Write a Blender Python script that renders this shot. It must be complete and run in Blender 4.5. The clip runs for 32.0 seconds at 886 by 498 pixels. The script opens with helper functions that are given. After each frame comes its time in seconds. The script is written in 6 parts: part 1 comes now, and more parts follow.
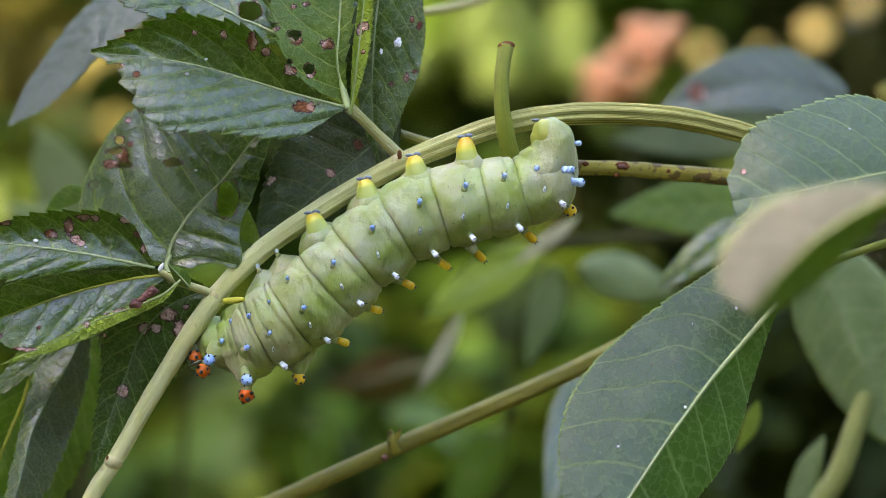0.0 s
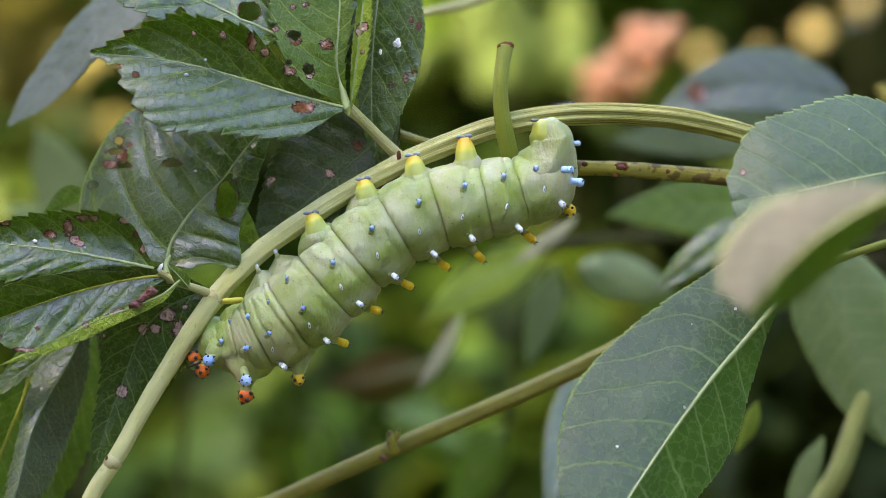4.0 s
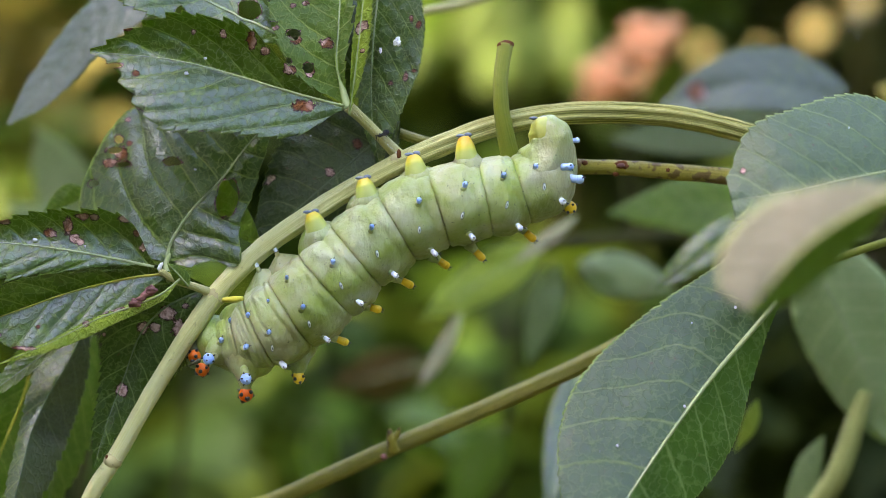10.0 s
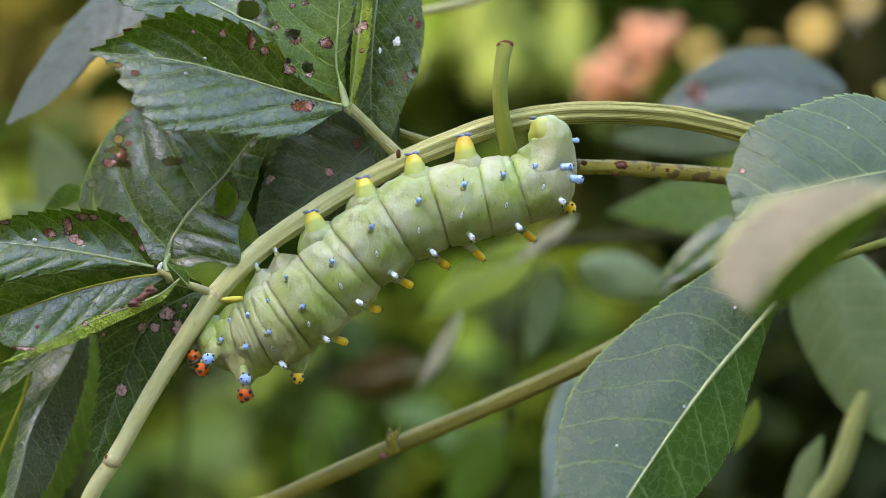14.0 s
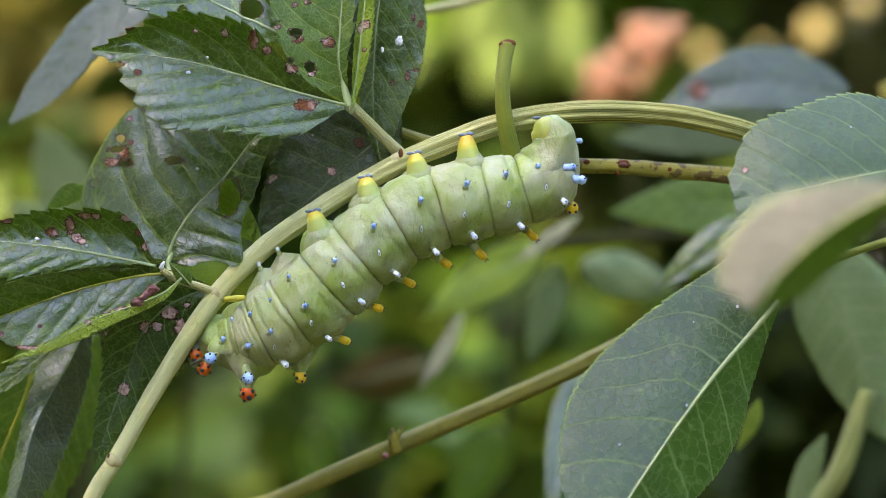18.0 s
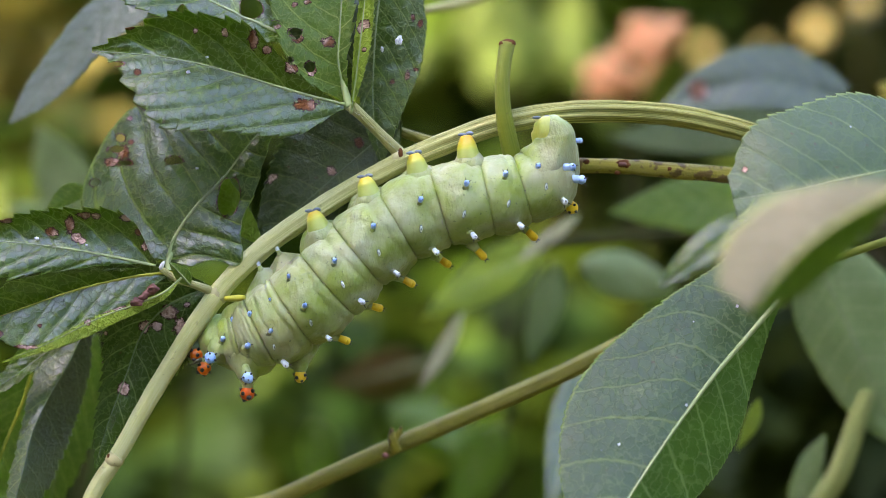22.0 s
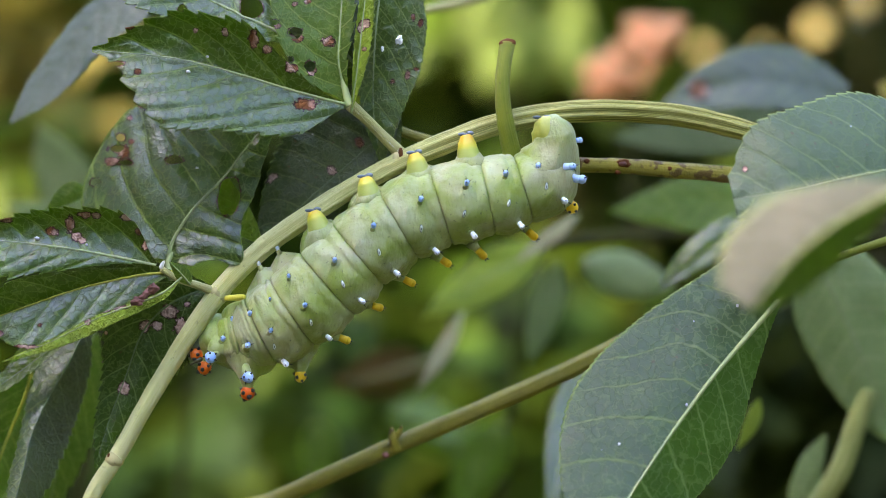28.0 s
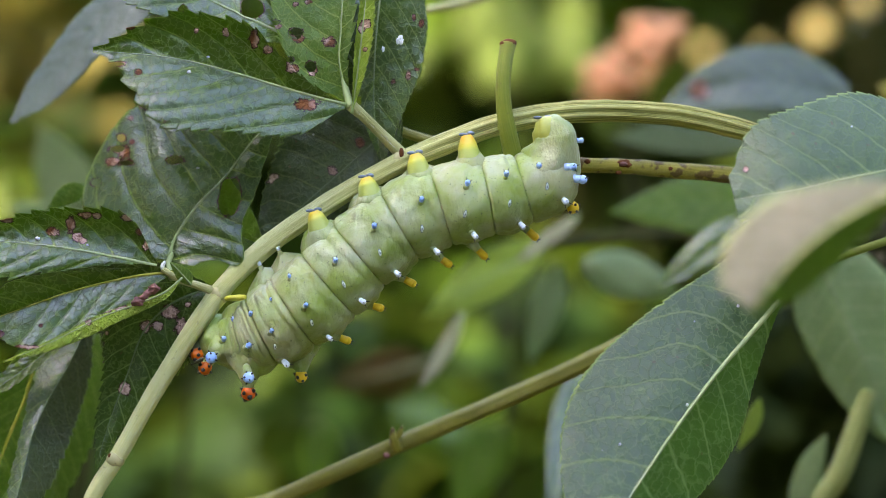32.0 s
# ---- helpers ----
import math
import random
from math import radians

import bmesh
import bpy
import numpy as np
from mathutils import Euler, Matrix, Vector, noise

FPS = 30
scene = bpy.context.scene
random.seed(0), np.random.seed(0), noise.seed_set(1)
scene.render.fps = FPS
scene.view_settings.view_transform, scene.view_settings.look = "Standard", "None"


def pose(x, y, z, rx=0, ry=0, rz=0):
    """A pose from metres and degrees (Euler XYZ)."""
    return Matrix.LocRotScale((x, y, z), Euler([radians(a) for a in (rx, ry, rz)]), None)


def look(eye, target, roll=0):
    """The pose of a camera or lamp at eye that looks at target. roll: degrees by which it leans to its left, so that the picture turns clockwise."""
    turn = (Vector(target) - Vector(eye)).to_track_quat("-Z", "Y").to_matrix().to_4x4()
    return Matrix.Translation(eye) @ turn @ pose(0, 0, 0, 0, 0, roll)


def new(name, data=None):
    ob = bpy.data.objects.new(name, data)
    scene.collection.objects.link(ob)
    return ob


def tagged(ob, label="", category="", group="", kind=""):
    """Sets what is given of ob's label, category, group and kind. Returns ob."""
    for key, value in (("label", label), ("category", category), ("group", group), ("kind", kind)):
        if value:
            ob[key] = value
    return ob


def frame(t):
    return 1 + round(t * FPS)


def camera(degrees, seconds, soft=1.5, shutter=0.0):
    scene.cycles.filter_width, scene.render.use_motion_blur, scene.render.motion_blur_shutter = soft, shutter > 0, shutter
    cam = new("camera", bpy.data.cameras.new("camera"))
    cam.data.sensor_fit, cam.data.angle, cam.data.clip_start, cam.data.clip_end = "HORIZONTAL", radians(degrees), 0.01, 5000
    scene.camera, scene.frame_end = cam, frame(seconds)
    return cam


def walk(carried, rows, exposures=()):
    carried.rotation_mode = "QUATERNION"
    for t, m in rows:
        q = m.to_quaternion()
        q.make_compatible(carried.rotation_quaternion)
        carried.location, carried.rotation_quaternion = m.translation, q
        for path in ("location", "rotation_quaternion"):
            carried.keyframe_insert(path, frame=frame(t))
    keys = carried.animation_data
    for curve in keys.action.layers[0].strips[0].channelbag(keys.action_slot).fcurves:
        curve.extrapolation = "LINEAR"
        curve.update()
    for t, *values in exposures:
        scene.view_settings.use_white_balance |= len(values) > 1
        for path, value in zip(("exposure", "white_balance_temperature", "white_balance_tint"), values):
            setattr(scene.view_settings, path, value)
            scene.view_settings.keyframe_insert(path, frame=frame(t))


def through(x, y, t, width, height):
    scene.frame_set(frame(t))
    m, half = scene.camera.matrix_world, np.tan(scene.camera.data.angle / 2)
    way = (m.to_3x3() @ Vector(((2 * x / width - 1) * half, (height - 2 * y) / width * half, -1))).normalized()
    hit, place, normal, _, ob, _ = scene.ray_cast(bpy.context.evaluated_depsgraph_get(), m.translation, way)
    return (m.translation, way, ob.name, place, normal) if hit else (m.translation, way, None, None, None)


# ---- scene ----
# Lengths in the plan below are millimetres about a point 1.2 m over the ground: (across, away, up).
HEIGHT = 1.2
cam = camera(22, 32.0, soft=0.6)
cam.data.dof.use_dof = True
cam.data.dof.focus_distance = 0.481
cam.data.dof.aperture_fstop = 6.8
# seconds, degrees of tilt, degrees of turn: a hand's tremor on the tripod
SHAKE = [
    (0, 0.0229, 0.0169),
    (0.5, 0.0216, 0.0206),
    (1, 0.0278, 0.0027),
    (1.5, 0.0435, -0.0216),
    (2, 0.0216, -0.0026),
    (2.5, 0.0216, 0.0193),
    (3, 0.0203, 0.0013),
    (3.5, 0.0384, -0.0013),
    (5.5, 0.0102, 0.0026),
    (6, 0.0216, -0.0153),
    (6.5, 0.0013, 0.0000),
    (7, 0.0190, 0.0000),
    (7.5, 0.0190, 0.0040),
    (8, 0.0203, -0.0216),
    (8.5, 0.0077, -0.0216),
    (9, 0.0190, -0.0229),
    (9.5, 0.0000, -0.0190),
    (10, 0.0000, 0.0000),
    (10.5, 0.0000, 0.0000),
    (11, 0.0000, 0.0000),
    (11.5, 0.0000, 0.0013),
    (12, 0.0000, 0.0026),
    (12.5, 0.0000, -0.0089),
    (13, 0.0000, -0.0153),
    (13.5, 0.0000, -0.0178),
    (14, 0.0000, -0.0126),
    (14.5, 0.0000, -0.0026),
    (16.5, -0.0217, 0.0425),
    (17, -0.0217, 0.0361),
    (17.5, -0.0217, 0.0489),
    (18, -0.0217, 0.0463),
    (18.5, -0.0435, 0.0577),
    (19, -0.0334, 0.0463),
    (19.5, -0.0435, 0.0617),
    (20, -0.0423, 0.0526),
    (20.5, -0.0385, 0.0489),
    (21, -0.0217, 0.0463),
    (21.5, -0.0320, 0.0463),
    (22, -0.0295, 0.0425),
    (22.5, -0.0334, 0.0388),
    (23, -0.0257, 0.0399),
    (23.5, -0.0347, 0.0463),
    (24, -0.0205, 0.0334),
    (24.5, -0.0268, 0.0564),
    (25, -0.0217, 0.0425),
    (25.5, -0.0256, 0.0438),
    (27.5, -0.0447, 0.0348),
    (28, -0.0411, 0.0476),
    (28.5, -0.0511, 0.0463),
    (29, -0.0423, 0.0500),
    (29.5, -0.0486, 0.0588),
    (30, -0.0409, 0.0577),
    (30.5, -0.0638, 0.0500),
    (31, -0.0411, 0.0321),
    (31.5, -0.0372, 0.0399),
    (32, -0.0347, 0.0653),
]
walk(cam, [(t, pose(0, -0.484, HEIGHT, 90 + tilt, 0, turn)) for t, tilt, turn in SHAKE], exposures=[(0, 3.56, 7560, 20), (6, 3.64, 7560, 20), (24, 3.68, 7560, 20), (28, 3.63, 7380, 18), (30, 3.62, 7320, 17), (32, 3.65, 7450, 18.5)])

# ---- light ----
world = bpy.data.worlds.new("sky")
scene.world = world
world.use_nodes = True
wn = world.node_tree
sky = wn.nodes.new("ShaderNodeTexSky")
sky.sky_type = "NISHITA"
sky.sun_disc = False
sky.sun_elevation, sky.sun_rotation = radians(51.5), radians(255)
sky.air_density, sky.dust_density = 1.0, 1.2
wn.links.new(sky.outputs[0], wn.nodes["Background"].inputs[0])
wn.nodes["Background"].inputs[1].default_value = 0.15
lamp = bpy.data.lights.new("sun", "SUN")
lamp.energy, lamp.angle, lamp.color = 1.5, radians(0.6), (1.0, 0.93, 0.82)
sun = new("sun", lamp)
sun.matrix_basis = look((-0.6, -0.16, 0.78 + HEIGHT), (0, 0, HEIGHT))


# ---- materials ----
def node(nt, kind, **put):
    n = nt.nodes.new("ShaderNode" + kind)
    for key, value in put.items():
        if key == "op":
            n.operation = value
        elif key == "blend":
            n.blend_type = value
        elif key == "feature":
            n.feature = value
        elif key == "data":
            n.data_type = value
    return n


def link(nt, a, b):
    nt.links.new(a, b)


def ramp(nt, source, stops, mode="LINEAR"):
    r = node(nt, "ValToRGB")
    r.color_ramp.interpolation = mode
    el = r.color_ramp.elements
    while len(el) < len(stops):
        el.new(0.5)
    for e, (at, c) in zip(el, stops):
        e.position = at
        e.color = (*c, 1) if len(c) == 3 else c
    link(nt, source, r.inputs[0])
    return r.outputs[0]


def grey(nt, source, a, b):
    return ramp(nt, source, [(a, (0, 0, 0)), (b, (1, 1, 1))])


def blend(nt, factor, a, b, how="MIX"):
    m = node(nt, "Mix", data="RGBA", blend=how)
    for socket, value in ((m.inputs[0], factor), (m.inputs[6], a), (m.inputs[7], b)):
        if isinstance(value, (int, float)):
            socket.default_value = value
        elif isinstance(value, tuple):
            socket.default_value = (*value, 1)
        else:
            link(nt, value, socket)
    return m.outputs[2]


def calc(nt, op, a, b=None):
    m = node(nt, "Math", op=op)
    for socket, value in zip(m.inputs, (a, b)):
        if value is None:
            continue
        if isinstance(value, (int, float)):
            socket.default_value = value
        else:
            link(nt, value, socket)
    return m.outputs[0]


def noise_of(nt, scale, detail=3, where=None, rough=0.55):
    n = node(nt, "TexNoise")
    n.inputs["Scale"].default_value, n.inputs["Detail"].default_value = scale, detail
    n.inputs["Roughness"].default_value = rough
    if where is None:
        c = node(nt, "TexCoord")
        where = c.outputs["Object"]
    link(nt, where, n.inputs["Vector"])
    return n.outputs["Fac"]


def material(name, rough=0.5, spec=0.5):
    m = bpy.data.materials.new(name)
    m.use_nodes = True
    b = m.node_tree.nodes["Principled BSDF"]
    b.inputs["Roughness"].default_value = rough
    b.inputs["Specular IOR Level"].default_value = spec
    return m, m.node_tree, b


def bump(nt, b, height, strength, distance):
    n = node(nt, "Bump")
    n.inputs["Strength"].default_value, n.inputs["Distance"].default_value = strength, distance
    link(nt, height, n.inputs["Height"])
    link(nt, n.outputs[0], b.inputs["Normal"])


def leaf_skin(name, dark, light, vein, rough=0.28, spec=0.55, through=0.22, glow=(0.25, 0.42, 0.05), net=0.62, cells=0.62, relief=0.00055, coat=0.8, wax_ior=1.6, polish=0.14, rust=1.0):
    """Leaf surface: side veins and a fine net from the leaf's own coordinates, blotches of dead tissue, sheen."""
    m, nt, b = material(name, rough, spec)
    flat = node(nt, "UVMap")
    flat.uv_map = "flat"
    ribs = node(nt, "UVMap")
    ribs.uv_map = "ribs"
    split = node(nt, "SeparateXYZ")
    link(nt, ribs.outputs[0], split.inputs[0])
    wob = noise_of(nt, 0.35, 2, flat.outputs[0])
    a = calc(nt, "ADD", split.outputs[0], calc(nt, "MULTIPLY", calc(nt, "SUBTRACT", wob, 0.5), 0.16))
    side = calc(nt, "ABSOLUTE", calc(nt, "SUBTRACT", calc(nt, "FRACT", a), 0.5))
    side_vein = grey(nt, side, 0.452, 0.482)
    v = node(nt, "TexVoronoi", feature="DISTANCE_TO_EDGE")
    v.inputs["Scale"].default_value = cells
    warp = node(nt, "VectorMath", op="MULTIPLY_ADD")
    warp.inputs[1].default_value = (2.8, 2.8, 0)
    link(nt, flat.outputs[0], warp.inputs[2])
    n2 = node(nt, "TexNoise")
    n2.inputs["Scale"].default_value = 0.6
    link(nt, flat.outputs[0], n2.inputs["Vector"])
    link(nt, n2.outputs["Color"], warp.inputs[0])
    link(nt, warp.outputs[0], v.inputs["Vector"])
    mesh = ramp(nt, v.outputs["Distance"], [(0.0, (1, 1, 1)), (0.035, (0.6, 0.6, 0.6)), (0.07, (0, 0, 0))])
    v2 = node(nt, "TexVoronoi", feature="DISTANCE_TO_EDGE")
    v2.inputs["Scale"].default_value = cells * 3.2
    link(nt, warp.outputs[0], v2.inputs["Vector"])
    pillow = ramp(nt, v.outputs["Distance"], [(0.0, (0, 0, 0)), (0.16, (0.8, 0.8, 0.8)), (0.4, (1, 1, 1))], "EASE")
    fine = ramp(nt, v2.outputs["Distance"], [(0.0, (1, 1, 1)), (0.12, (0, 0, 0))])
    big = noise_of(nt, 0.09, 4, flat.outputs[0], 0.6)
    base = blend(nt, grey(nt, big, 0.35, 0.68), dark, light)
    base = blend(nt, calc(nt, "MULTIPLY", mesh, net), base, vein)
    base = blend(nt, calc(nt, "MULTIPLY", fine, net * 0.3), base, vein)
    base = blend(nt, calc(nt, "MULTIPLY", side_vein, min(1.0, net + 0.35)), base, vein)
    # pale line along the margin: its lit edge, painted into the colour
    lit_hem = grey(nt, calc(nt, "ADD", calc(nt, "ABSOLUTE", split.outputs[1]), calc(nt, "MULTIPLY", calc(nt, "SUBTRACT", wob, 0.5), 0.02)), 0.972, 0.99)
    base = blend(nt, calc(nt, "MULTIPLY", lit_hem, 0.8), base, (0.26, 0.36, 0.08))
    # dead patches: pink-brown inside, dark rim
    wear = node(nt, "Attribute")
    wear.attribute_name = "blotch"
    ragged = calc(nt, "ADD", wear.outputs["Fac"], calc(nt, "MULTIPLY", calc(nt, "SUBTRACT", noise_of(nt, 0.6, 5, flat.outputs[0], 0.8), 0.5), 2.0))
    rim = grey(nt, ragged, 0.36, 0.42)
    core = grey(nt, ragged, 0.52, 0.62)
    spot = blend(nt, grey(nt, noise_of(nt, 0.9, 4, flat.outputs[0]), 0.26, 0.52), (0.16, 0.06, 0.028), (0.62, 0.40, 0.32))
    spot = blend(nt, calc(nt, "MULTIPLY", grey(nt, noise_of(nt, 0.14, 1, flat.outputs[0]), 0.46, 0.56), rust), spot, (0.17, 0.062, 0.02))
    spot = blend(nt, core, (0.05, 0.018, 0.008), spot)
    base = blend(nt, rim, base, spot)
    # scattered freckles of rust and pale dust
    f = noise_of(nt, 0.55, 2, flat.outputs[0], 0.4)
    base = blend(nt, grey(nt, f, 0.735, 0.76), base, (0.09, 0.03, 0.012))
    d = node(nt, "TexVoronoi")
    d.inputs["Scale"].default_value = 0.11
    link(nt, flat.outputs[0], d.inputs["Vector"])
    base = blend(nt, ramp(nt, d.outputs["Distance"], [(0.022, (1, 1, 1)), (0.03, (0, 0, 0))]), base, (0.75, 0.75, 0.72))
    link(nt, base, b.inputs["Base Color"])
    haze = noise_of(nt, 0.3, 4, flat.outputs[0])
    rr = node(nt, "MapRange")
    rr.inputs[3].default_value, rr.inputs[4].default_value = rough - 0.08, rough + 0.16
    link(nt, haze, rr.inputs[0])
    rough_now = calc(nt, "ADD", rr.outputs[0], calc(nt, "MULTIPLY", rim, 0.3))
    link(nt, rough_now, b.inputs["Roughness"])
    height = calc(nt, "SUBTRACT", calc(nt, "MULTIPLY", haze, 0.6), calc(nt, "MULTIPLY", mesh, 0.2))
    height = calc(nt, "ADD", height, calc(nt, "MULTIPLY", pillow, 0.8))
    height = calc(nt, "SUBTRACT", height, calc(nt, "MULTIPLY", fine, 0.22))
    height = calc(nt, "SUBTRACT", height, calc(nt, "MULTIPLY", side_vein, 0.6))
    bump(nt, b, height, 0.9, relief)
    film = node(nt, "Bump")
    film.inputs["Strength"].default_value, film.inputs["Distance"].default_value = 0.9, relief * polish
    link(nt, height, film.inputs["Height"])
    link(nt, film.outputs[0], b.inputs["Coat Normal"])
    # the wax is thin in the sunken veins
    wax = calc(nt, "MULTIPLY", calc(nt, "SUBTRACT", 1.0, calc(nt, "MAXIMUM", calc(nt, "MAXIMUM", calc(nt, "MULTIPLY", mesh, 0.62), calc(nt, "MAXIMUM", calc(nt, "MULTIPLY", side_vein, 0.8), lit_hem)), rim)), coat)
    link(nt, wax, b.inputs["Coat Weight"])
    b.inputs["Coat Roughness"].default_value, b.inputs["Coat IOR"].default_value = rough - 0.04, wax_ior
    t = node(nt, "BsdfTranslucent")
    link(nt, blend(nt, calc(nt, "MAXIMUM", calc(nt, "MULTIPLY", mesh, net), side_vein), glow, (0.52, 0.64, 0.16)), t.inputs[0])
    mix = node(nt, "MixShader")
    link(nt, calc(nt, "MULTIPLY", calc(nt, "SUBTRACT", 1.0, rim), through), mix.inputs[0])
    link(nt, b.outputs[0], mix.inputs[1])
    link(nt, t.outputs[0], mix.inputs[2])
    link(nt, mix.outputs[0], nt.nodes["Material Output"].inputs[0])
    return m


def plant_stuff(name, stops, rough=0.55, through=0.3, spec=0.08, warm=0.12):
    """Foliage of many small leaves, each with its own tone."""
    m, nt, b = material(name, rough, spec)
    g = node(nt, "NewGeometry")
    tone = ramp(nt, g.outputs["Random Per Island"], stops)
    tone = blend(nt, calc(nt, "MULTIPLY", noise_of(nt, 30, 3), 0.35), tone, (0.02, 0.03, 0.008))
    link(nt, tone, b.inputs["Base Color"])
    t = node(nt, "BsdfTranslucent")
    link(nt, blend(nt, warm, tone, (0.35, 0.42, 0.04)), t.inputs[0])
    mix = node(nt, "MixShader")
    mix.inputs[0].default_value = through
    link(nt, b.outputs[0], mix.inputs[1])
    link(nt, t.outputs[0], mix.inputs[2])
    link(nt, mix.outputs[0], nt.nodes["Material Output"].inputs[0])
    return m


def stem_skin(name, low, high, streak, spots=0.0, rough=0.5, fade=None, relief=0.0005):
    """Green bark: long streaks along the stem and corky specks. Stem coordinates: around, along in millimetres."""
    m, nt, b = material(name, rough, 0.4)
    flat = node(nt, "UVMap")
    flat.uv_map = "flat"
    stretch = node(nt, "Mapping")
    stretch.inputs["Scale"].default_value = (4.0, 0.014, 1)
    link(nt, flat.outputs[0], stretch.inputs[0])
    long = noise_of(nt, 2.2, 5, stretch.outputs[0], 0.65)
    base = blend(nt, grey(nt, noise_of(nt, 120, 4), 0.3, 0.7), low, high)
    base = blend(nt, calc(nt, "MULTIPLY", grey(nt, long, 0.42, 0.66), 0.6), base, streak)
    if fade:
        up = node(nt, "SeparateXYZ")
        link(nt, flat.outputs[0], up.inputs[0])
        # young yellow-green bark; its streaks also paint ridge highlights and groove shade
        young_lit = blend(nt, grey(nt, long, 0.42, 0.62), (0.13, 0.15, 0.008), (0.74, 0.68, 0.22))
        far = node(nt, "MapRange")
        far.inputs[1].default_value, far.inputs[2].default_value = fade
        link(nt, up.outputs[1], far.inputs[0])
        base = blend(nt, far.outputs[0], base, young_lit)
    speck = noise_of(nt, 900, 2)
    base = blend(nt, calc(nt, "MULTIPLY", grey(nt, speck, 0.68, 0.74), 0.3), base, (0.12, 0.07, 0.03))
    cork = grey(nt, noise_of(nt, 330, 3), 0.6 - 0.12 * spots, 0.66 - 0.12 * spots)
    base = blend(nt, calc(nt, "MULTIPLY", cork, min(1.0, spots)), base, (0.09, 0.034, 0.010))
    link(nt, base, b.inputs["Base Color"])
    h = calc(nt, "ADD", calc(nt, "MULTIPLY", long, 0.8), calc(nt, "MULTIPLY", cork, 0.5 * min(1.0, spots)))
    bump(nt, b, h, 0.8, relief)
    return m


def skin(name, a, b_, rough, fine=500, sub=0.0, spec=0.45, fleck=None, depth=0.0002, broad=90, strength=0.35):
    m, nt, b = material(name, rough, spec)
    base = blend(nt, grey(nt, noise_of(nt, broad, 4), 0.32, 0.68), a, b_)
    pores = noise_of(nt, fine, 3)
    base = blend(nt, calc(nt, "MULTIPLY", grey(nt, pores, 0.4, 0.75), 0.25), base, b_)
    if fleck:
        base = blend(nt, calc(nt, "MULTIPLY", grey(nt, noise_of(nt, 700, 1), 0.72, 0.76), 0.7), base, fleck)
    link(nt, base, b.inputs["Base Color"])
    bump(nt, b, calc(nt, "ADD", pores, calc(nt, "MULTIPLY", noise_of(nt, fine * 0.35, 2), 1.5)), strength, depth)
    if sub:
        b.inputs["Subsurface Weight"].default_value = sub
        b.inputs["Subsurface Radius"].default_value = (0.6, 1.0, 0.25)
        b.inputs["Subsurface Scale"].default_value = 0.0025
    return m


LEAF = leaf_skin("leaf_green", (0.022, 0.056, 0.002), (0.050, 0.098, 0.004), (0.21, 0.31, 0.04), spec=0.1, through=0.46, glow=(0.28, 0.46, 0.03), net=0.75, coat=1.0, wax_ior=1.9, relief=0.0003)
# Two halves of one leaf: brighter and dimmer greens carry how light falls.
LEAF_BROAD_LIT = leaf_skin("leaf_broad_lit", (0.030, 0.100, 0.004), (0.055, 0.155, 0.008), (0.20, 0.32, 0.10), rough=0.36, spec=0.3, through=0.42, net=0.5, wax_ior=1.45, cells=0.4, relief=0.00014, coat=0.6)
LEAF_BROAD_DIM = leaf_skin("leaf_broad_dim_waxy", (0.012, 0.042, 0.003), (0.023, 0.064, 0.006), (0.12, 0.19, 0.06), rough=0.34, spec=0.3, through=0.3, net=0.6, wax_ior=1.37, cells=0.5, relief=0.00014, coat=1.0)
LEAF_VEILED = leaf_skin("leaf_bloomed", (0.030, 0.066, 0.010), (0.046, 0.088, 0.016), (0.17, 0.26, 0.09), rough=0.42, spec=0.3, through=0.22, net=0.25, wax_ior=1.55, cells=0.42, relief=0.00014, coat=0.62)
# Greyed base colour carries part of the sky's sheen, the coat the rest.
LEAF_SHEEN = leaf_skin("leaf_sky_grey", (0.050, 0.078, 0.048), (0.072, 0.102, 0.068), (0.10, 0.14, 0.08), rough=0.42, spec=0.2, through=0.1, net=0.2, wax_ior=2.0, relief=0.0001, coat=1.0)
LEAF_LIGHT = leaf_skin("leaf_fresh", (0.065, 0.15, 0.004), (0.12, 0.22, 0.007), (0.29, 0.40, 0.06), rough=0.36, through=0.5, coat=0.6, spec=0.3, relief=0.0003, net=0.5)
# Lighter leaf copy for the far shoot, sunlight put into the colour.
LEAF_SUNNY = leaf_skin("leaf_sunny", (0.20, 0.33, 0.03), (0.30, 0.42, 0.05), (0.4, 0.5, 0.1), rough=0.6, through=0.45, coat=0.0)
LEAF_SAGE = leaf_skin("leaf_sage", (0.26, 0.35, 0.12), (0.36, 0.43, 0.17), (0.4, 0.45, 0.2), rough=0.55, through=0.3, coat=0.1)
LEAF_MOSS = leaf_skin("leaf_mossy", (0.085, 0.13, 0.045), (0.13, 0.175, 0.065), (0.18, 0.22, 0.1), rough=0.55, through=0.3, coat=0.1)
# Next two: darker copies of the leaf green, shade put into the colour.
LEAF_DARK = leaf_skin("leaf_dimmed", (0.016, 0.036, 0.005), (0.038, 0.068, 0.008), (0.08, 0.12, 0.03), spec=0.4, through=0.15, net=0.4, coat=0.8, wax_ior=1.65, relief=0.0003)
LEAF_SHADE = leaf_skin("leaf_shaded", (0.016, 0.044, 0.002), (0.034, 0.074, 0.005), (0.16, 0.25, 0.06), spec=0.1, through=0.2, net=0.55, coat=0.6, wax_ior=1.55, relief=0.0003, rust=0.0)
LEAF_GLOSS = leaf_skin("leaf_glossy", (0.018, 0.050, 0.002), (0.040, 0.086, 0.004), (0.16, 0.25, 0.035), spec=0.1, through=0.26, net=0.7, coat=1.0, wax_ior=1.78, relief=0.0003)
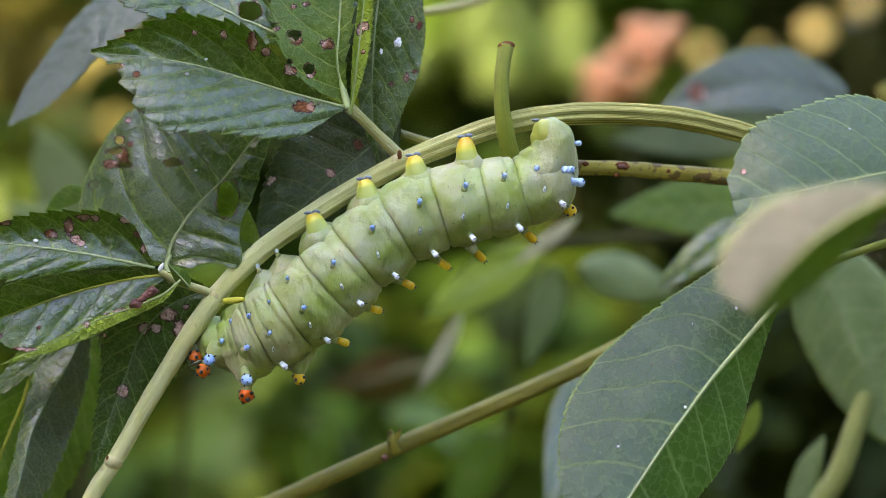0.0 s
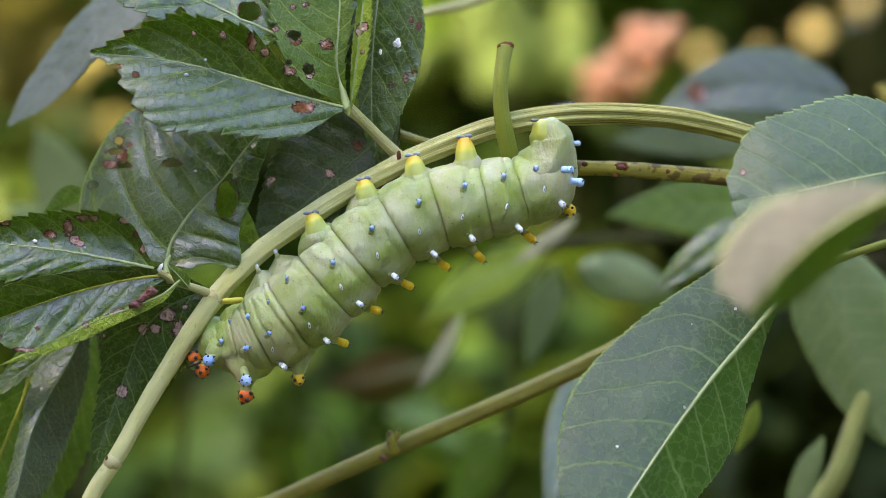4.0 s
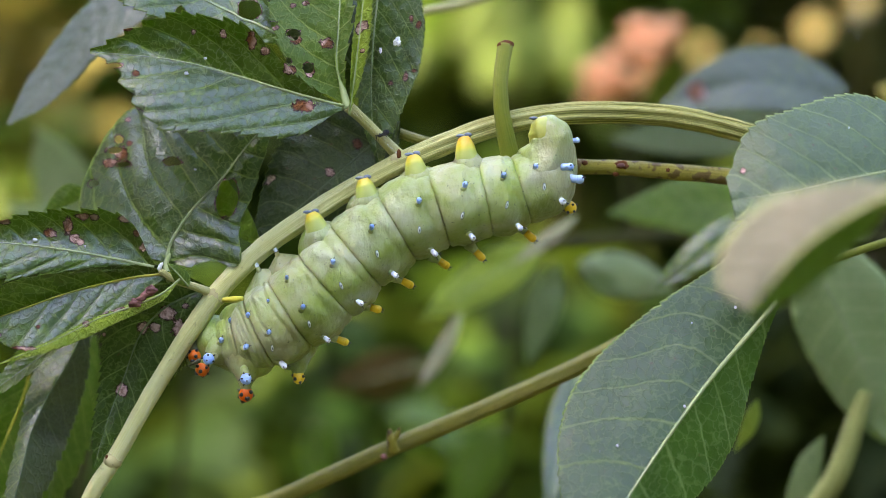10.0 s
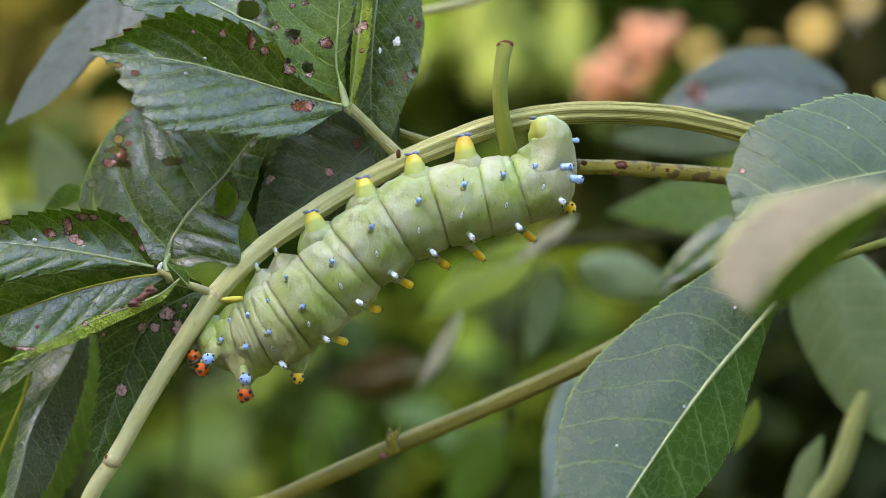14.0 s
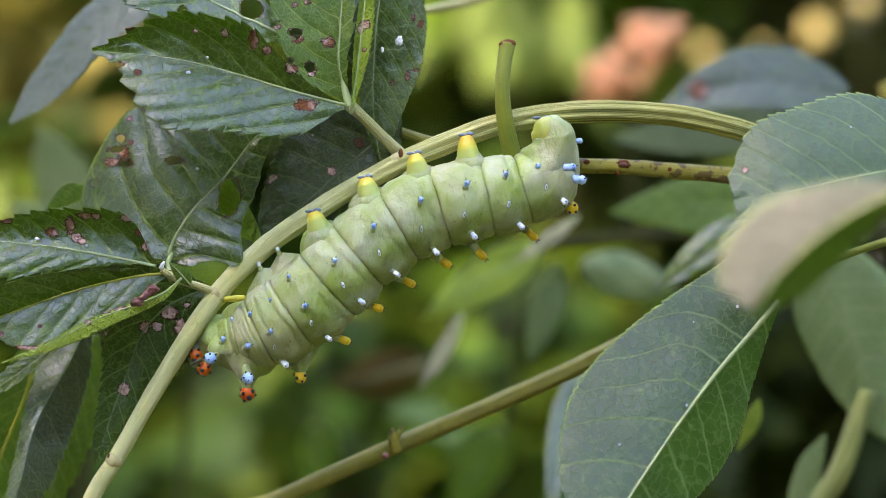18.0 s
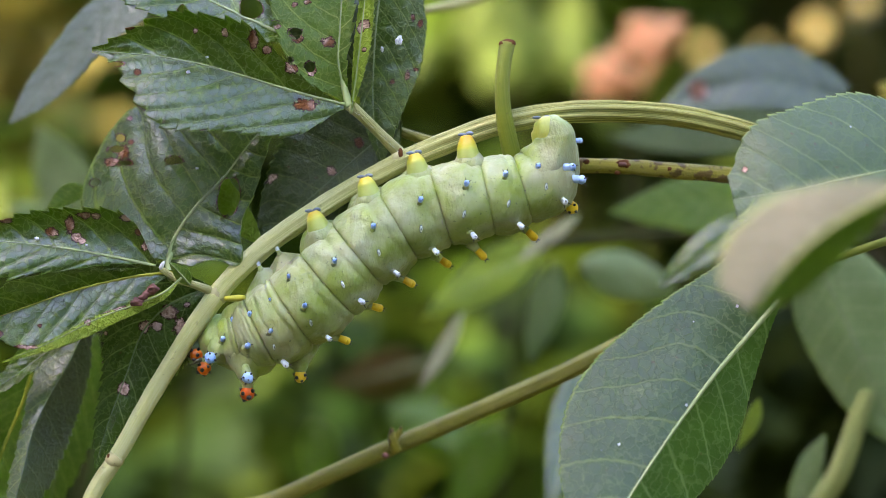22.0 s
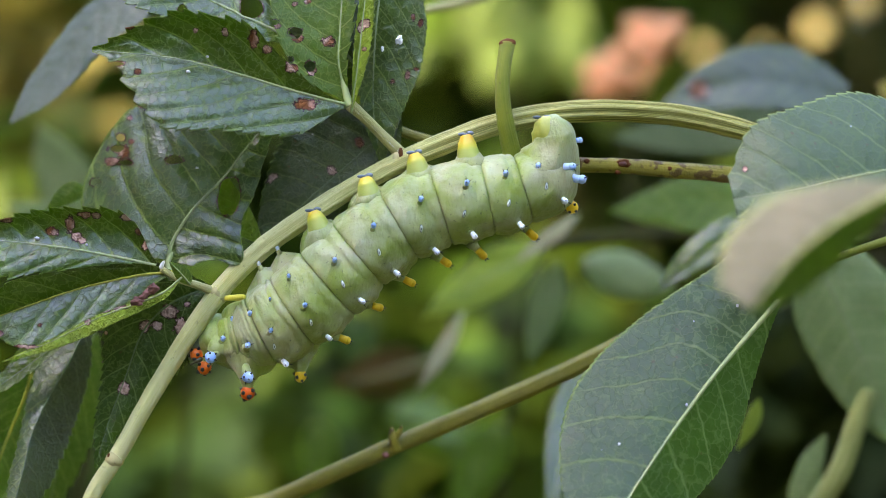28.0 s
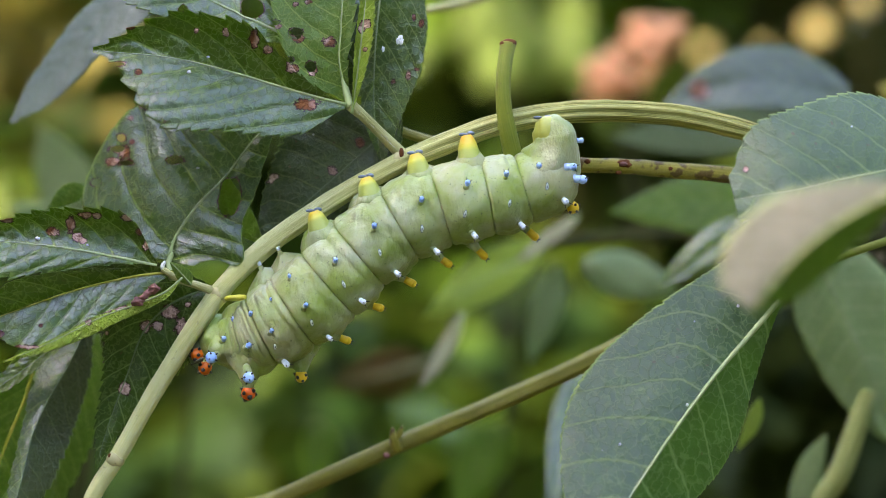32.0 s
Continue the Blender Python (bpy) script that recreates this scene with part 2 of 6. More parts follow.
LEAF_UNDER = leaf_skin("leaf_underside", (0.21, 0.33, 0.008), (0.31, 0.43, 0.012), (0.42, 0.50, 0.07), rough=0.5, through=0.3, coat=0.1, net=0.25)
LEAF_HAZY = leaf_skin("leaf_soft", (0.19, 0.30, 0.09), (0.26, 0.37, 0.13), (0.34, 0.42, 0.18), rough=0.5, through=0.4)
# Greyed pale colour holds the sun and sheen on one half of a green leaf.
LEAF_SUN_PALE = leaf_skin("leaf_sun_pale", (0.050, 0.057, 0.041), (0.096, 0.094, 0.076), (0.12, 0.12, 0.096), rough=0.6, through=0.2, coat=0.0, relief=0.00015)
LEAF_DRY = leaf_skin("leaf_withered", (0.30, 0.27, 0.16), (0.42, 0.38, 0.24), (0.5, 0.45, 0.3), rough=0.6, through=0.2, coat=0.0, relief=0.0002)
LEAF_BROWN = leaf_skin("leaf_rusty", (0.055, 0.022, 0.006), (0.10, 0.042, 0.011), (0.12, 0.06, 0.02), rough=0.7, spec=0.1, through=0.25, coat=0.0)
LEAF_YELLOW = leaf_skin("leaf_yellowing", (0.10, 0.16, 0.015), (0.20, 0.26, 0.03), (0.35, 0.4, 0.1), rough=0.5, through=0.35, coat=0.15)
RIB = skin("midrib_green", (0.22, 0.30, 0.10), (0.34, 0.40, 0.17), 0.5)
RIB_DARK = skin("midrib_deep", (0.10, 0.16, 0.05), (0.16, 0.22, 0.08), 0.5)
STALK_YELLOW = skin("stalk_yellow", (0.42, 0.40, 0.03), (0.55, 0.50, 0.06), 0.45)
EDGE = skin("leaf_margin", (0.20, 0.34, 0.07), (0.30, 0.44, 0.11), 0.5)
STEM = stem_skin("stem_green", (0.16, 0.21, 0.035), (0.27, 0.31, 0.07), (0.50, 0.50, 0.24))
STEM_PALE = stem_skin("stem_pale", (0.36, 0.36, 0.10), (0.48, 0.46, 0.18), (0.62, 0.57, 0.32))
STEM_MAIN = stem_skin("stem_arched", (0.68, 0.68, 0.21), (0.80, 0.78, 0.34), (0.94, 0.90, 0.58), fade=(1215, 1320), relief=0.0009)
STEM_FRESH = stem_skin("stem_fresh", (0.15, 0.20, 0.012), (0.22, 0.26, 0.02), (0.32, 0.33, 0.05))
STEM_BARK = stem_skin("stem_bark", (0.17, 0.15, 0.008), (0.32, 0.27, 0.02), (0.52, 0.42, 0.08), spots=0.75)
STEM_OLIVE = stem_skin("stem_olive", (0.13, 0.13, 0.006), (0.24, 0.21, 0.018), (0.46, 0.38, 0.09), spots=0.15)
CORK = skin("corky_scar", (0.06, 0.018, 0.005), (0.17, 0.062, 0.02), 0.85, spec=0.15, depth=0.0006)
DEAD = skin("dead_tissue", (0.05, 0.016, 0.012), (0.28, 0.11, 0.085), 0.7, broad=500, depth=0.0006)
STEM_FAR = skin("stem_dull", (0.018, 0.024, 0.005), (0.05, 0.05, 0.012), 0.8, spec=0.1)
SPECK = skin("chalky_speck", (0.66, 0.66, 0.60), (0.80, 0.80, 0.76), 0.8)
NODE = skin("node_tan", (0.44, 0.38, 0.15), (0.60, 0.54, 0.30), 0.7, fleck=(0.08, 0.03, 0.02))


# ---- builders ----
def at(p):
    return Vector((p[0] / 1000, p[1] / 1000, HEIGHT + p[2] / 1000))


def thing(name, foot, label, category, group=""):
    ob = new(name)
    ob.location = foot
    ob.empty_display_size = 0.01
    return tagged(ob, label, category, group)


def world_of(ob):
    p = Vector(ob.location)
    while ob.parent:
        ob = ob.parent
        p += Vector(ob.location)
    return p


def made(name, verts, faces, materials, parent, label="", picks=None, smooth=True):
    """One mesh object from points in the world, hung under parent."""
    base = world_of(parent) if parent else Vector((0, 0, 0))
    me = bpy.data.meshes.new(name)
    me.from_pydata([tuple(Vector(v) - base) for v in verts], [], faces)
    for m in materials:
        me.materials.append(m)
    if picks is not None:
        me.polygons.foreach_set("material_index", picks)
    if smooth:
        me.polygons.foreach_set("use_smooth", [True] * len(me.polygons))
    me.update()
    ob = new(name, me)
    ob.parent = parent
    if label:
        ob["label"] = label
    return ob


def part(name, bm, mat, parent, label=""):
    """Links a bmesh, built in the world, as one mesh under a thing or a part."""
    base = world_of(parent)
    bmesh.ops.translate(bm, verts=bm.verts, vec=-base)
    me = bpy.data.meshes.new(name)
    bm.to_mesh(me)
    bm.free()
    me.materials.append(mat)
    me.polygons.foreach_set("use_smooth", [True] * len(me.polygons))
    ob = new(name, me)
    ob.parent = parent
    if label:
        ob["label"] = label
    return ob


def spline(points, steps):
    """A smooth line through the points, with steps pieces between neighbours."""
    p = [2 * points[0] - points[1], *points, 2 * points[-1] - points[-2]]
    out = []
    for i in range(1, len(p) - 2):
        a, b, c, d = p[i - 1], p[i], p[i + 1], p[i + 2]
        gap = (c - b).length
        m0, m1 = (c - a).normalized() * gap, (d - b).normalized() * gap
        for k in range(steps):
            t = k / steps
            out.append(b * (2 * t ** 3 - 3 * t * t + 1) + m0 * (t ** 3 - 2 * t * t + t) + c * (3 * t * t - 2 * t ** 3) + m1 * (t ** 3 - t * t))
    out.append(points[-1])
    return out


def tube(name, points, radii, mat, parent, label="", steps=8, sides=16, ridges=0, ridge=0.0, lumpy=0.0, cap=None):
    """A stem along millimetre points; radii in millimetres at those points. ridges: grooves along it."""
    line = spline([at(p) for p in points], steps)
    rr = np.interp(np.linspace(0, len(radii) - 1, len(line)), range(len(radii)), radii) / 1000
    rr = [float(r) for r in rr]
    verts, faces, uv = [], [], []
    along = 0.0
    for i, c in enumerate(line):
        t = (line[min(i + 1, len(line) - 1)] - line[max(i - 1, 0)]).normalized()
        a = t.cross(Vector((0, -1, 0.05))).normalized()
        b = a.cross(t).normalized()
        if i:
            along += (c - line[i - 1]).length * 1000
        for k in range(sides):
            w = 2 * math.pi * k / sides
            r = rr[i] * (1 + ridge * min(1.0, 0.12 + max(0.0, along - 1220) / 90) * math.cos(ridges * w) if ridges else 1)
            if lumpy:
                r *= 1 + lumpy * noise.noise(Vector((math.cos(w) * 1.3, math.sin(w) * 1.3, along * 0.22)))
            verts.append(c + r * (a * math.cos(w) + b * math.sin(w)))
            uv.append((k / sides * 2 * math.pi * rr[i] * 1000, along))
    n = len(line)
    for i in range(n - 1):
        for k in range(sides):
            j = (k + 1) % sides
            faces.append((i * sides + k, i * sides + j, (i + 1) * sides + j, (i + 1) * sides + k))
    picks = [0] * len(faces)
    faces.append(tuple(range(sides))[::-1])
    faces.append(tuple((n - 1) * sides + k for k in range(sides)))
    picks += [0, 1 if cap else 0]
    ob = made(name, verts, faces, [mat, cap] if cap else [mat], parent, label, picks)
    layer = ob.data.uv_layers.new(name="flat")
    for loop in ob.data.loops:
        layer.data[loop.index].uv = uv[loop.vertex_index]
    return ob


def blob(name, centre, size, mat, parent, label="", lump=0.25, turn=(0, 0, 0), detail=2, seed=0.0):
    """A small uneven knob; size: three half-axes in millimetres."""
    bm = bmesh.new()
    bmesh.ops.create_icosphere(bm, subdivisions=detail, radius=1)
    m = Matrix.Translation(at(centre)) @ Euler([radians(a) for a in turn]).to_matrix().to_4x4() @ Matrix.Diagonal((size[0] / 1000, size[1] / 1000, size[2] / 1000, 1))
    for v in bm.verts:
        v.co *= 1 + lump * noise.noise(v.co * 1.7 + Vector((seed, centre[0], centre[2])))
        v.co = m @ v.co
    return part(name, bm, mat, parent, label)


def leaf(parent, base, tip, bow, wl, wr, kl, kr, mats=(LEAF, LEAF_UNDER, EDGE), label="", peak=0.42, point=1.15, teeth=24, tooth=0.085,
         veins=8, sweep=1.1, ripple=0.5, wave=1.0, holes=(), spots=(), rib=0.42, rib_mat=RIB, n=150, m=14, thick=0.22, curl=(0, 0), seed=0.0, name="leaf"):
    """A leaf from base to tip, its midrib bowed by bow. wl, wr: widths of the two halves as seen flat; kl, kr: how far each half
    falls back (or comes forward) for each millimetre of width. holes and spots: (along 0-1, across -1 to 1, half length, half width in mm)."""
    b, t = Vector(base), Vector(tip)
    c = (b + t) / 2 + Vector(bow)
    length = (t - b).length
    g = np.linspace(0, 1, n + 1)
    rise = point * peak / (1 - peak)
    prof = g ** rise * (1 - g) ** point
    prof = prof / prof.max()
    prof[0] = 0.0
    prof, g = [float(x) for x in prof], [float(x) for x in g]
    side_steps = [float(x) for x in np.linspace(-1, 1, 2 * m + 1)]
    pts, uv, ribs, blotch = [], [], [], []
    lost = []
    for i, u in enumerate(g):
        p = b * (1 - u) ** 2 + c * 2 * u * (1 - u) + t * u * u
        d = (c - b) * (1 - u) + (t - c) * u
        flat = Vector((d.x, 0, d.z))
        if flat.length < 1e-6:
            flat = Vector((1, 0, 0))
        flat.normalize()
        left = Vector((-flat.z, 0, flat.x))
        saw = (u * teeth) % 1.0
        for v in side_steps:
            w = (wl if v < 0 else wr) * prof[i]
            k = kl if v < 0 else kr
            av = abs(v)
            cut = tooth * (1 - saw) * av ** 5 * (1.0 if 0.04 < u < 0.97 else 0.2)
            cut += 0.05 * av ** 4 * noise.noise(Vector((u * 9, v * 2 + seed, seed)))
            s = av * w * (1 - cut)
            a = u * veins - av * sweep * (0.8 + 0.3 * av)
            fall = k * s
            bend = curl[0] if v < 0 else curl[1]
            fall += bend * max(0, av - 0.55) ** 2 * w
            lift = ripple * (abs(math.sin(math.pi * (a - 0.5))) ** 0.7) * min(1, 2.5 * av) * (1 - 0.5 * av)
            lift += wave * noise.noise(Vector((u * 3.1 + seed, v * 1.6, seed * 1.7)))
            lift += 0.25 * noise.noise(Vector((u * length * 0.35, v * w * 0.35, seed)))
            q = p + left * (s if v < 0 else -s)
            q = Vector((q.x, q.y + fall - lift, q.z))
            pts.append(q)
            flat_uv = (u * length, v * w)
            uv.append(flat_uv)
            ribs.append((a + 0.5, v))
            hole = 0.0
            for hu, hv, hl, hw in holes:
                x, y = (u - hu) * length / hl, (v * w - hv * (wl if hv < 0 else wr)) / hw
                e = math.hypot(x, y) + 0.22 * noise.noise(Vector((u * 40, v * 12, hu * 9)))
                hole = max(hole, 1.32 - e)
            lost.append(hole > 0.32)
            mark = max(0.0, 0.55 * hole - 0.02)
            for hu, hv, hl, hw in spots:
                x, y = (u - hu) * length / hl, (v * w - hv * (wl if hv < 0 else wr)) / hw
                mark = max(mark, min(1.0, 1.3 - 0.85 * math.hypot(x, y)))
            blotch.append(mark)
    cols = 2 * m + 1
    count = len(pts)
    verts = [at(q) for q in pts] + [at((q.x, q.y + thick, q.z)) for q in pts]
    faces, picks = [], []
    edges = {}
    for i in range(n):
        for j in range(cols - 1):
            quad = (i * cols + j, (i + 1) * cols + j, (i + 1) * cols + j + 1, i * cols + j + 1)
            if all(lost[q] for q in quad):
                continue
            faces.append(quad)
            picks.append(0)
            faces.append(tuple(q + count for q in reversed(quad)))
            picks.append(1)
            for x, y in zip(quad, quad[1:] + quad[:1]):
                if (y, x) in edges:
                    del edges[(y, x)]
                else:
                    edges[(x, y)] = 1
    for x, y in edges:
        faces.append((y, x, x + count, y + count))
        picks.append(2)
    ob = made(name, verts, faces, list(mats), parent, label, picks)
    me = ob.data
    vi = np.empty(len(me.loops), dtype=np.int32)
    me.loops.foreach_get("vertex_index", vi)
    vi %= count
    for key, source in (("flat", uv), ("ribs", ribs)):
        layer = me.uv_layers.new(name=key)
        layer.data.foreach_set("uv", np.array(source, dtype=np.float32)[vi].ravel())
    attr = me.attributes.new("blotch", "FLOAT", "POINT")
    attr.data.foreach_set("value", np.array(blotch + blotch, dtype=np.float32))
    if rib:
        mid = [pts[i * cols + m] for i in range(0, n + 1, 6)]
        rad = [rib * (1 - 0.75 * i / (len(mid) - 1)) for i in range(len(mid))]
        mid = [(q.x, q.y + 0.05, q.z) for q in mid]
        tube("midrib", mid, rad, rib_mat, ob, steps=2, sides=8)
    return ob


def blade(parent, mid, wl, wr, kl, kr, mats=(LEAF, LEAF_UNDER, EDGE), label="", teeth=14, tooth=0.9, veins=8, sweep=1.8, ripple=0.6, wave=1.0,
          holes=(), spots=(), rib=0.42, rib_mat=RIB, n=220, m=26, thick=0.22, seed=0.0, ragged=0.35, name="leaf"):
    """A leaf along the midrib points mid. wl, wr: widths of its halves at eleven even stations from base to tip. kl, kr: slope of each half away
    from the lens: at the base beside the rib and at the margin, then the same two at the tip. holes and spots: (across, up, half width, half height).
    A fourth material is the upper side of the left half."""
    line = spline([Vector(p) for p in mid], 24)
    run = [0.0]
    for a, b in zip(line, line[1:]):
        run.append(run[-1] + (b - a).length)
    length = run[-1]
    g = [i / n for i in range(n + 1)]
    track = [np.interp([u * length for u in g], run, [p[k] for p in line]) for k in range(3)]
    mids = [Vector((float(track[0][i]), float(track[1][i]), float(track[2][i]))) for i in range(n + 1)]
    stations = np.linspace(0, 1, 11)

    def profile(w):
        fine = np.interp(g, stations, w)
        reach = max(3, n // 16)
        padded = np.concatenate([np.full(reach, fine[0]), fine, np.full(reach, fine[-1])])
        core = np.ones(2 * reach + 1)
        out = np.convolve(padded, core / core.sum(), "valid")
        return [float(x) for x in out]

    prof = (profile(wl), profile(wr))
    widest = max(max(prof[0]), max(prof[1]))
    pts, uv, ribs, blotch, lost = [], [], [], [], []
    span = max(4, n // 20)
    for i, u in enumerate(g):
        d = mids[min(n, i + span)] - mids[max(0, i - span)]
        flat = Vector((d.x, 0, d.z)).normalized()
        left = Vector((-flat.z, 0, flat.x))
        for j in range(-m, m + 1):
            v = j / m
            av, half = abs(v), 0 if v < 0 else 1
            w = prof[half][i]
            k0, k1 = [a * (1 - u) + b * u for a, b in zip((kl, kr)[half][:2], (kl, kr)[half][2:])]
            out = 0.0
            ahead = 0.0
            if teeth:
                place = u * teeth + 0.35 * noise.noise(Vector((u * teeth * 0.6, half * 5.0, seed)))
                saw = place % 1.0
                size = tooth * (0.65 + 0.7 * abs(noise.noise(Vector((math.floor(place) * 3.7, half * 9.1, seed + 4)))) * 2) * min(1.0, w / 3.0)
                out = -size * (1 - saw) * av ** 7
                ahead = 0.5 * size * saw * av ** 7
            out += ragged * noise.noise(Vector((u * length * 0.16, half * 7.0, seed))) * av ** 4 * min(1.0, w / 4)
            s = max(0.0, av * w + out)
            part_way = s / w if w > 0.05 else av
            fall = w * (k0 * part_way + 0.5 * (k1 - k0) * part_way ** 2)
            a = u * veins - av * sweep * (0.75 + 0.35 * av) * w / widest + half * 0.37 + 0.5 * noise.noise(Vector((u * length * 0.045, v * w * 0.06, seed + 3)))
            groove = abs(math.sin(math.pi * (a - 0.5)))
            lift = ripple * groove ** 0.6 * min(1.0, 3 * av) * (1 - 0.55 * av) * min(1.0, w / 5)
            lift += wave * noise.noise(Vector((u * length * 0.055 + seed, v * w * 0.09, seed * 1.7)))
            lift += 0.14 * noise.noise(Vector((u * length * 0.5, v * w * 0.5, seed)))
            q = mids[i] + left * (s if v < 0 else -s) + flat * ahead
            q.y += fall - lift
            mark, gone = 0.0, False
            for hx, hz, rx, rz in holes:
                x, z = (q.x - hx) / rx, (q.z - hz) / rz
                e = math.hypot(x, z)
                edge = 1 + 0.28 * noise.noise(Vector((math.atan2(x, z) * 1.1, hx, hz)))
                if e < edge:
                    gone = True
                    r = edge / max(e, 0.05)
                    q.x, q.z = hx + x * r * rx, hz + z * r * rz
                gap = (e - edge) * min(rx, rz)
                mark = max(mark, 0.52 - 0.8 * max(0.0, gap) if gap < 0.6 else 0.0)
            for hx, hz, rx, rz in spots:
                mark = max(mark, min(1.0, 1.25 - 0.85 * math.hypot((q.x - hx) / rx, (q.z - hz) / rz)))
            pts.append(q)
            uv.append((u * length, v * w))
            ribs.append((a + 0.5, v))
            lost.append(gone)
            blotch.append(mark)
    cols, count = 2 * m + 1, len(pts)
    verts = [at(q) for q in pts] + [at((q.x, q.y + thick, q.z)) for q in pts]
    faces, picks, edges = [], [], {}
    for i in range(n):
        for j in range(cols - 1):
            quad = (i * cols + j, (i + 1) * cols + j, (i + 1) * cols + j + 1, i * cols + j + 1)
            if all(lost[q] for q in quad):
                continue
            faces.append(quad)
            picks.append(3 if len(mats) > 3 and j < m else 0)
            faces.append(tuple(q + count for q in reversed(quad)))
            picks.append(1)
            for x, y in zip(quad, quad[1:] + quad[:1]):
                if (y, x) in edges:
                    del edges[(y, x)]
                else:
                    edges[(x, y)] = 1
    for x, y in edges:
        faces.append((y, x, x + count, y + count))
        picks.append(2)
    ob = made(name, verts, faces, list(mats), parent, label, picks)
    me = ob.data
    vi = np.empty(len(me.loops), dtype=np.int32)
    me.loops.foreach_get("vertex_index", vi)
    vi %= count
    for key, source in (("flat", uv), ("ribs", ribs)):
        layer = me.uv_layers.new(name=key)
        layer.data.foreach_set("uv", np.array(source, dtype=np.float32)[vi].ravel())
    attr = me.attributes.new("blotch", "FLOAT", "POINT")
    attr.data.foreach_set("value", np.array(blotch + blotch, dtype=np.float32))
    if rib:
        step = max(1, n // 24)
        mid_line = [(pts[i * cols + m].x, pts[i * cols + m].y + 0.05, pts[i * cols + m].z) for i in range(0, n + 1, step)]
        tube("midrib", mid_line, [rib * (1 - 0.75 * i / (len(mid_line) - 1)) for i in range(len(mid_line))], rib_mat, ob, steps=2, sides=8)
    return ob


# ---- setting ----
def ground_sheet():
    m, nt, b = material("forest_floor", 0.9, 0.2)
    base = blend(nt, grey(nt, noise_of(nt, 3, 6), 0.35, 0.65), (0.035, 0.05, 0.015), (0.09, 0.075, 0.035))
    base = blend(nt, calc(nt, "MULTIPLY", noise_of(nt, 40, 4), 0.5), base, (0.05, 0.08, 0.02))
    link(nt, base, b.inputs["Base Color"])
    bump(nt, b, noise_of(nt, 25, 5), 0.8, 0.05)
    steps = np.concatenate([-np.geomspace(600, 0.5, 22), np.linspace(-0.4, 0.4, 9), np.geomspace(0.5, 600, 22)])
    verts, faces = [], []
    for y in steps:
        for x in steps:
            verts.append((x, y, 0.06 * noise.noise(Vector((x * 0.8, y * 0.8, 0))) - 0.03))
    k = len(steps)
    for i in range(k - 1):
        for j in range(k - 1):
            faces.append((i * k + j, i * k + j + 1, (i + 1) * k + j + 1, (i + 1) * k + j))
    ob = made("ground", verts, faces, [m], None)
    tagged(ob, "shaded woodland-edge ground of dark soil and low green growth", "ground", kind="structure")


ground_sheet()

GREENS = plant_stuff("shrub_leaves", [(0.0, (0.007, 0.018, 0.003)), (0.35, (0.03, 0.075, 0.007)), (0.7, (0.085, 0.17, 0.018)), (1.0, (0.17, 0.24, 0.03))])
# Brighter foliage copy: sunlight on the crown is put into its colour.
GREENS_SUNLIT = plant_stuff("sunny_leaves", [(0.0, (0.10, 0.22, 0.03)), (0.5, (0.24, 0.42, 0.06)), (1.0, (0.44, 0.54, 0.10))], through=0.45, warm=0.15)
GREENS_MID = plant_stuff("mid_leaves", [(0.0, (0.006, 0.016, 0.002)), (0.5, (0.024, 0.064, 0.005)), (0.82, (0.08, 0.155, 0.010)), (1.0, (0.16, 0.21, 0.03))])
# Darkened foliage copy: shade is put into its colour.
GREENS_SHADED = plant_stuff("shaded_leaves", [(0.0, (0.003, 0.006, 0.002)), (0.6, (0.009, 0.018, 0.004)), (1.0, (0.03, 0.045, 0.008))], spec=0.1)
BROWNS = plant_stuff("dry_leaves", [(0.0, (0.010, 0.009, 0.003)), (0.5, (0.06, 0.05, 0.012)), (0.8, (0.05, 0.07, 0.014)), (1.0, (0.13, 0.095, 0.025))])
OLIVE = plant_stuff("olive_leaves", [(0.0, (0.07, 0.062, 0.014)), (0.5, (0.24, 0.20, 0.045)), (1.0, (0.42, 0.34, 0.08))])
FAR_GREENS = plant_stuff("far_leaves", [(0.0, (0.004, 0.010, 0.003)), (0.5, (0.014, 0.028, 0.005)), (1.0, (0.05, 0.07, 0.012))])


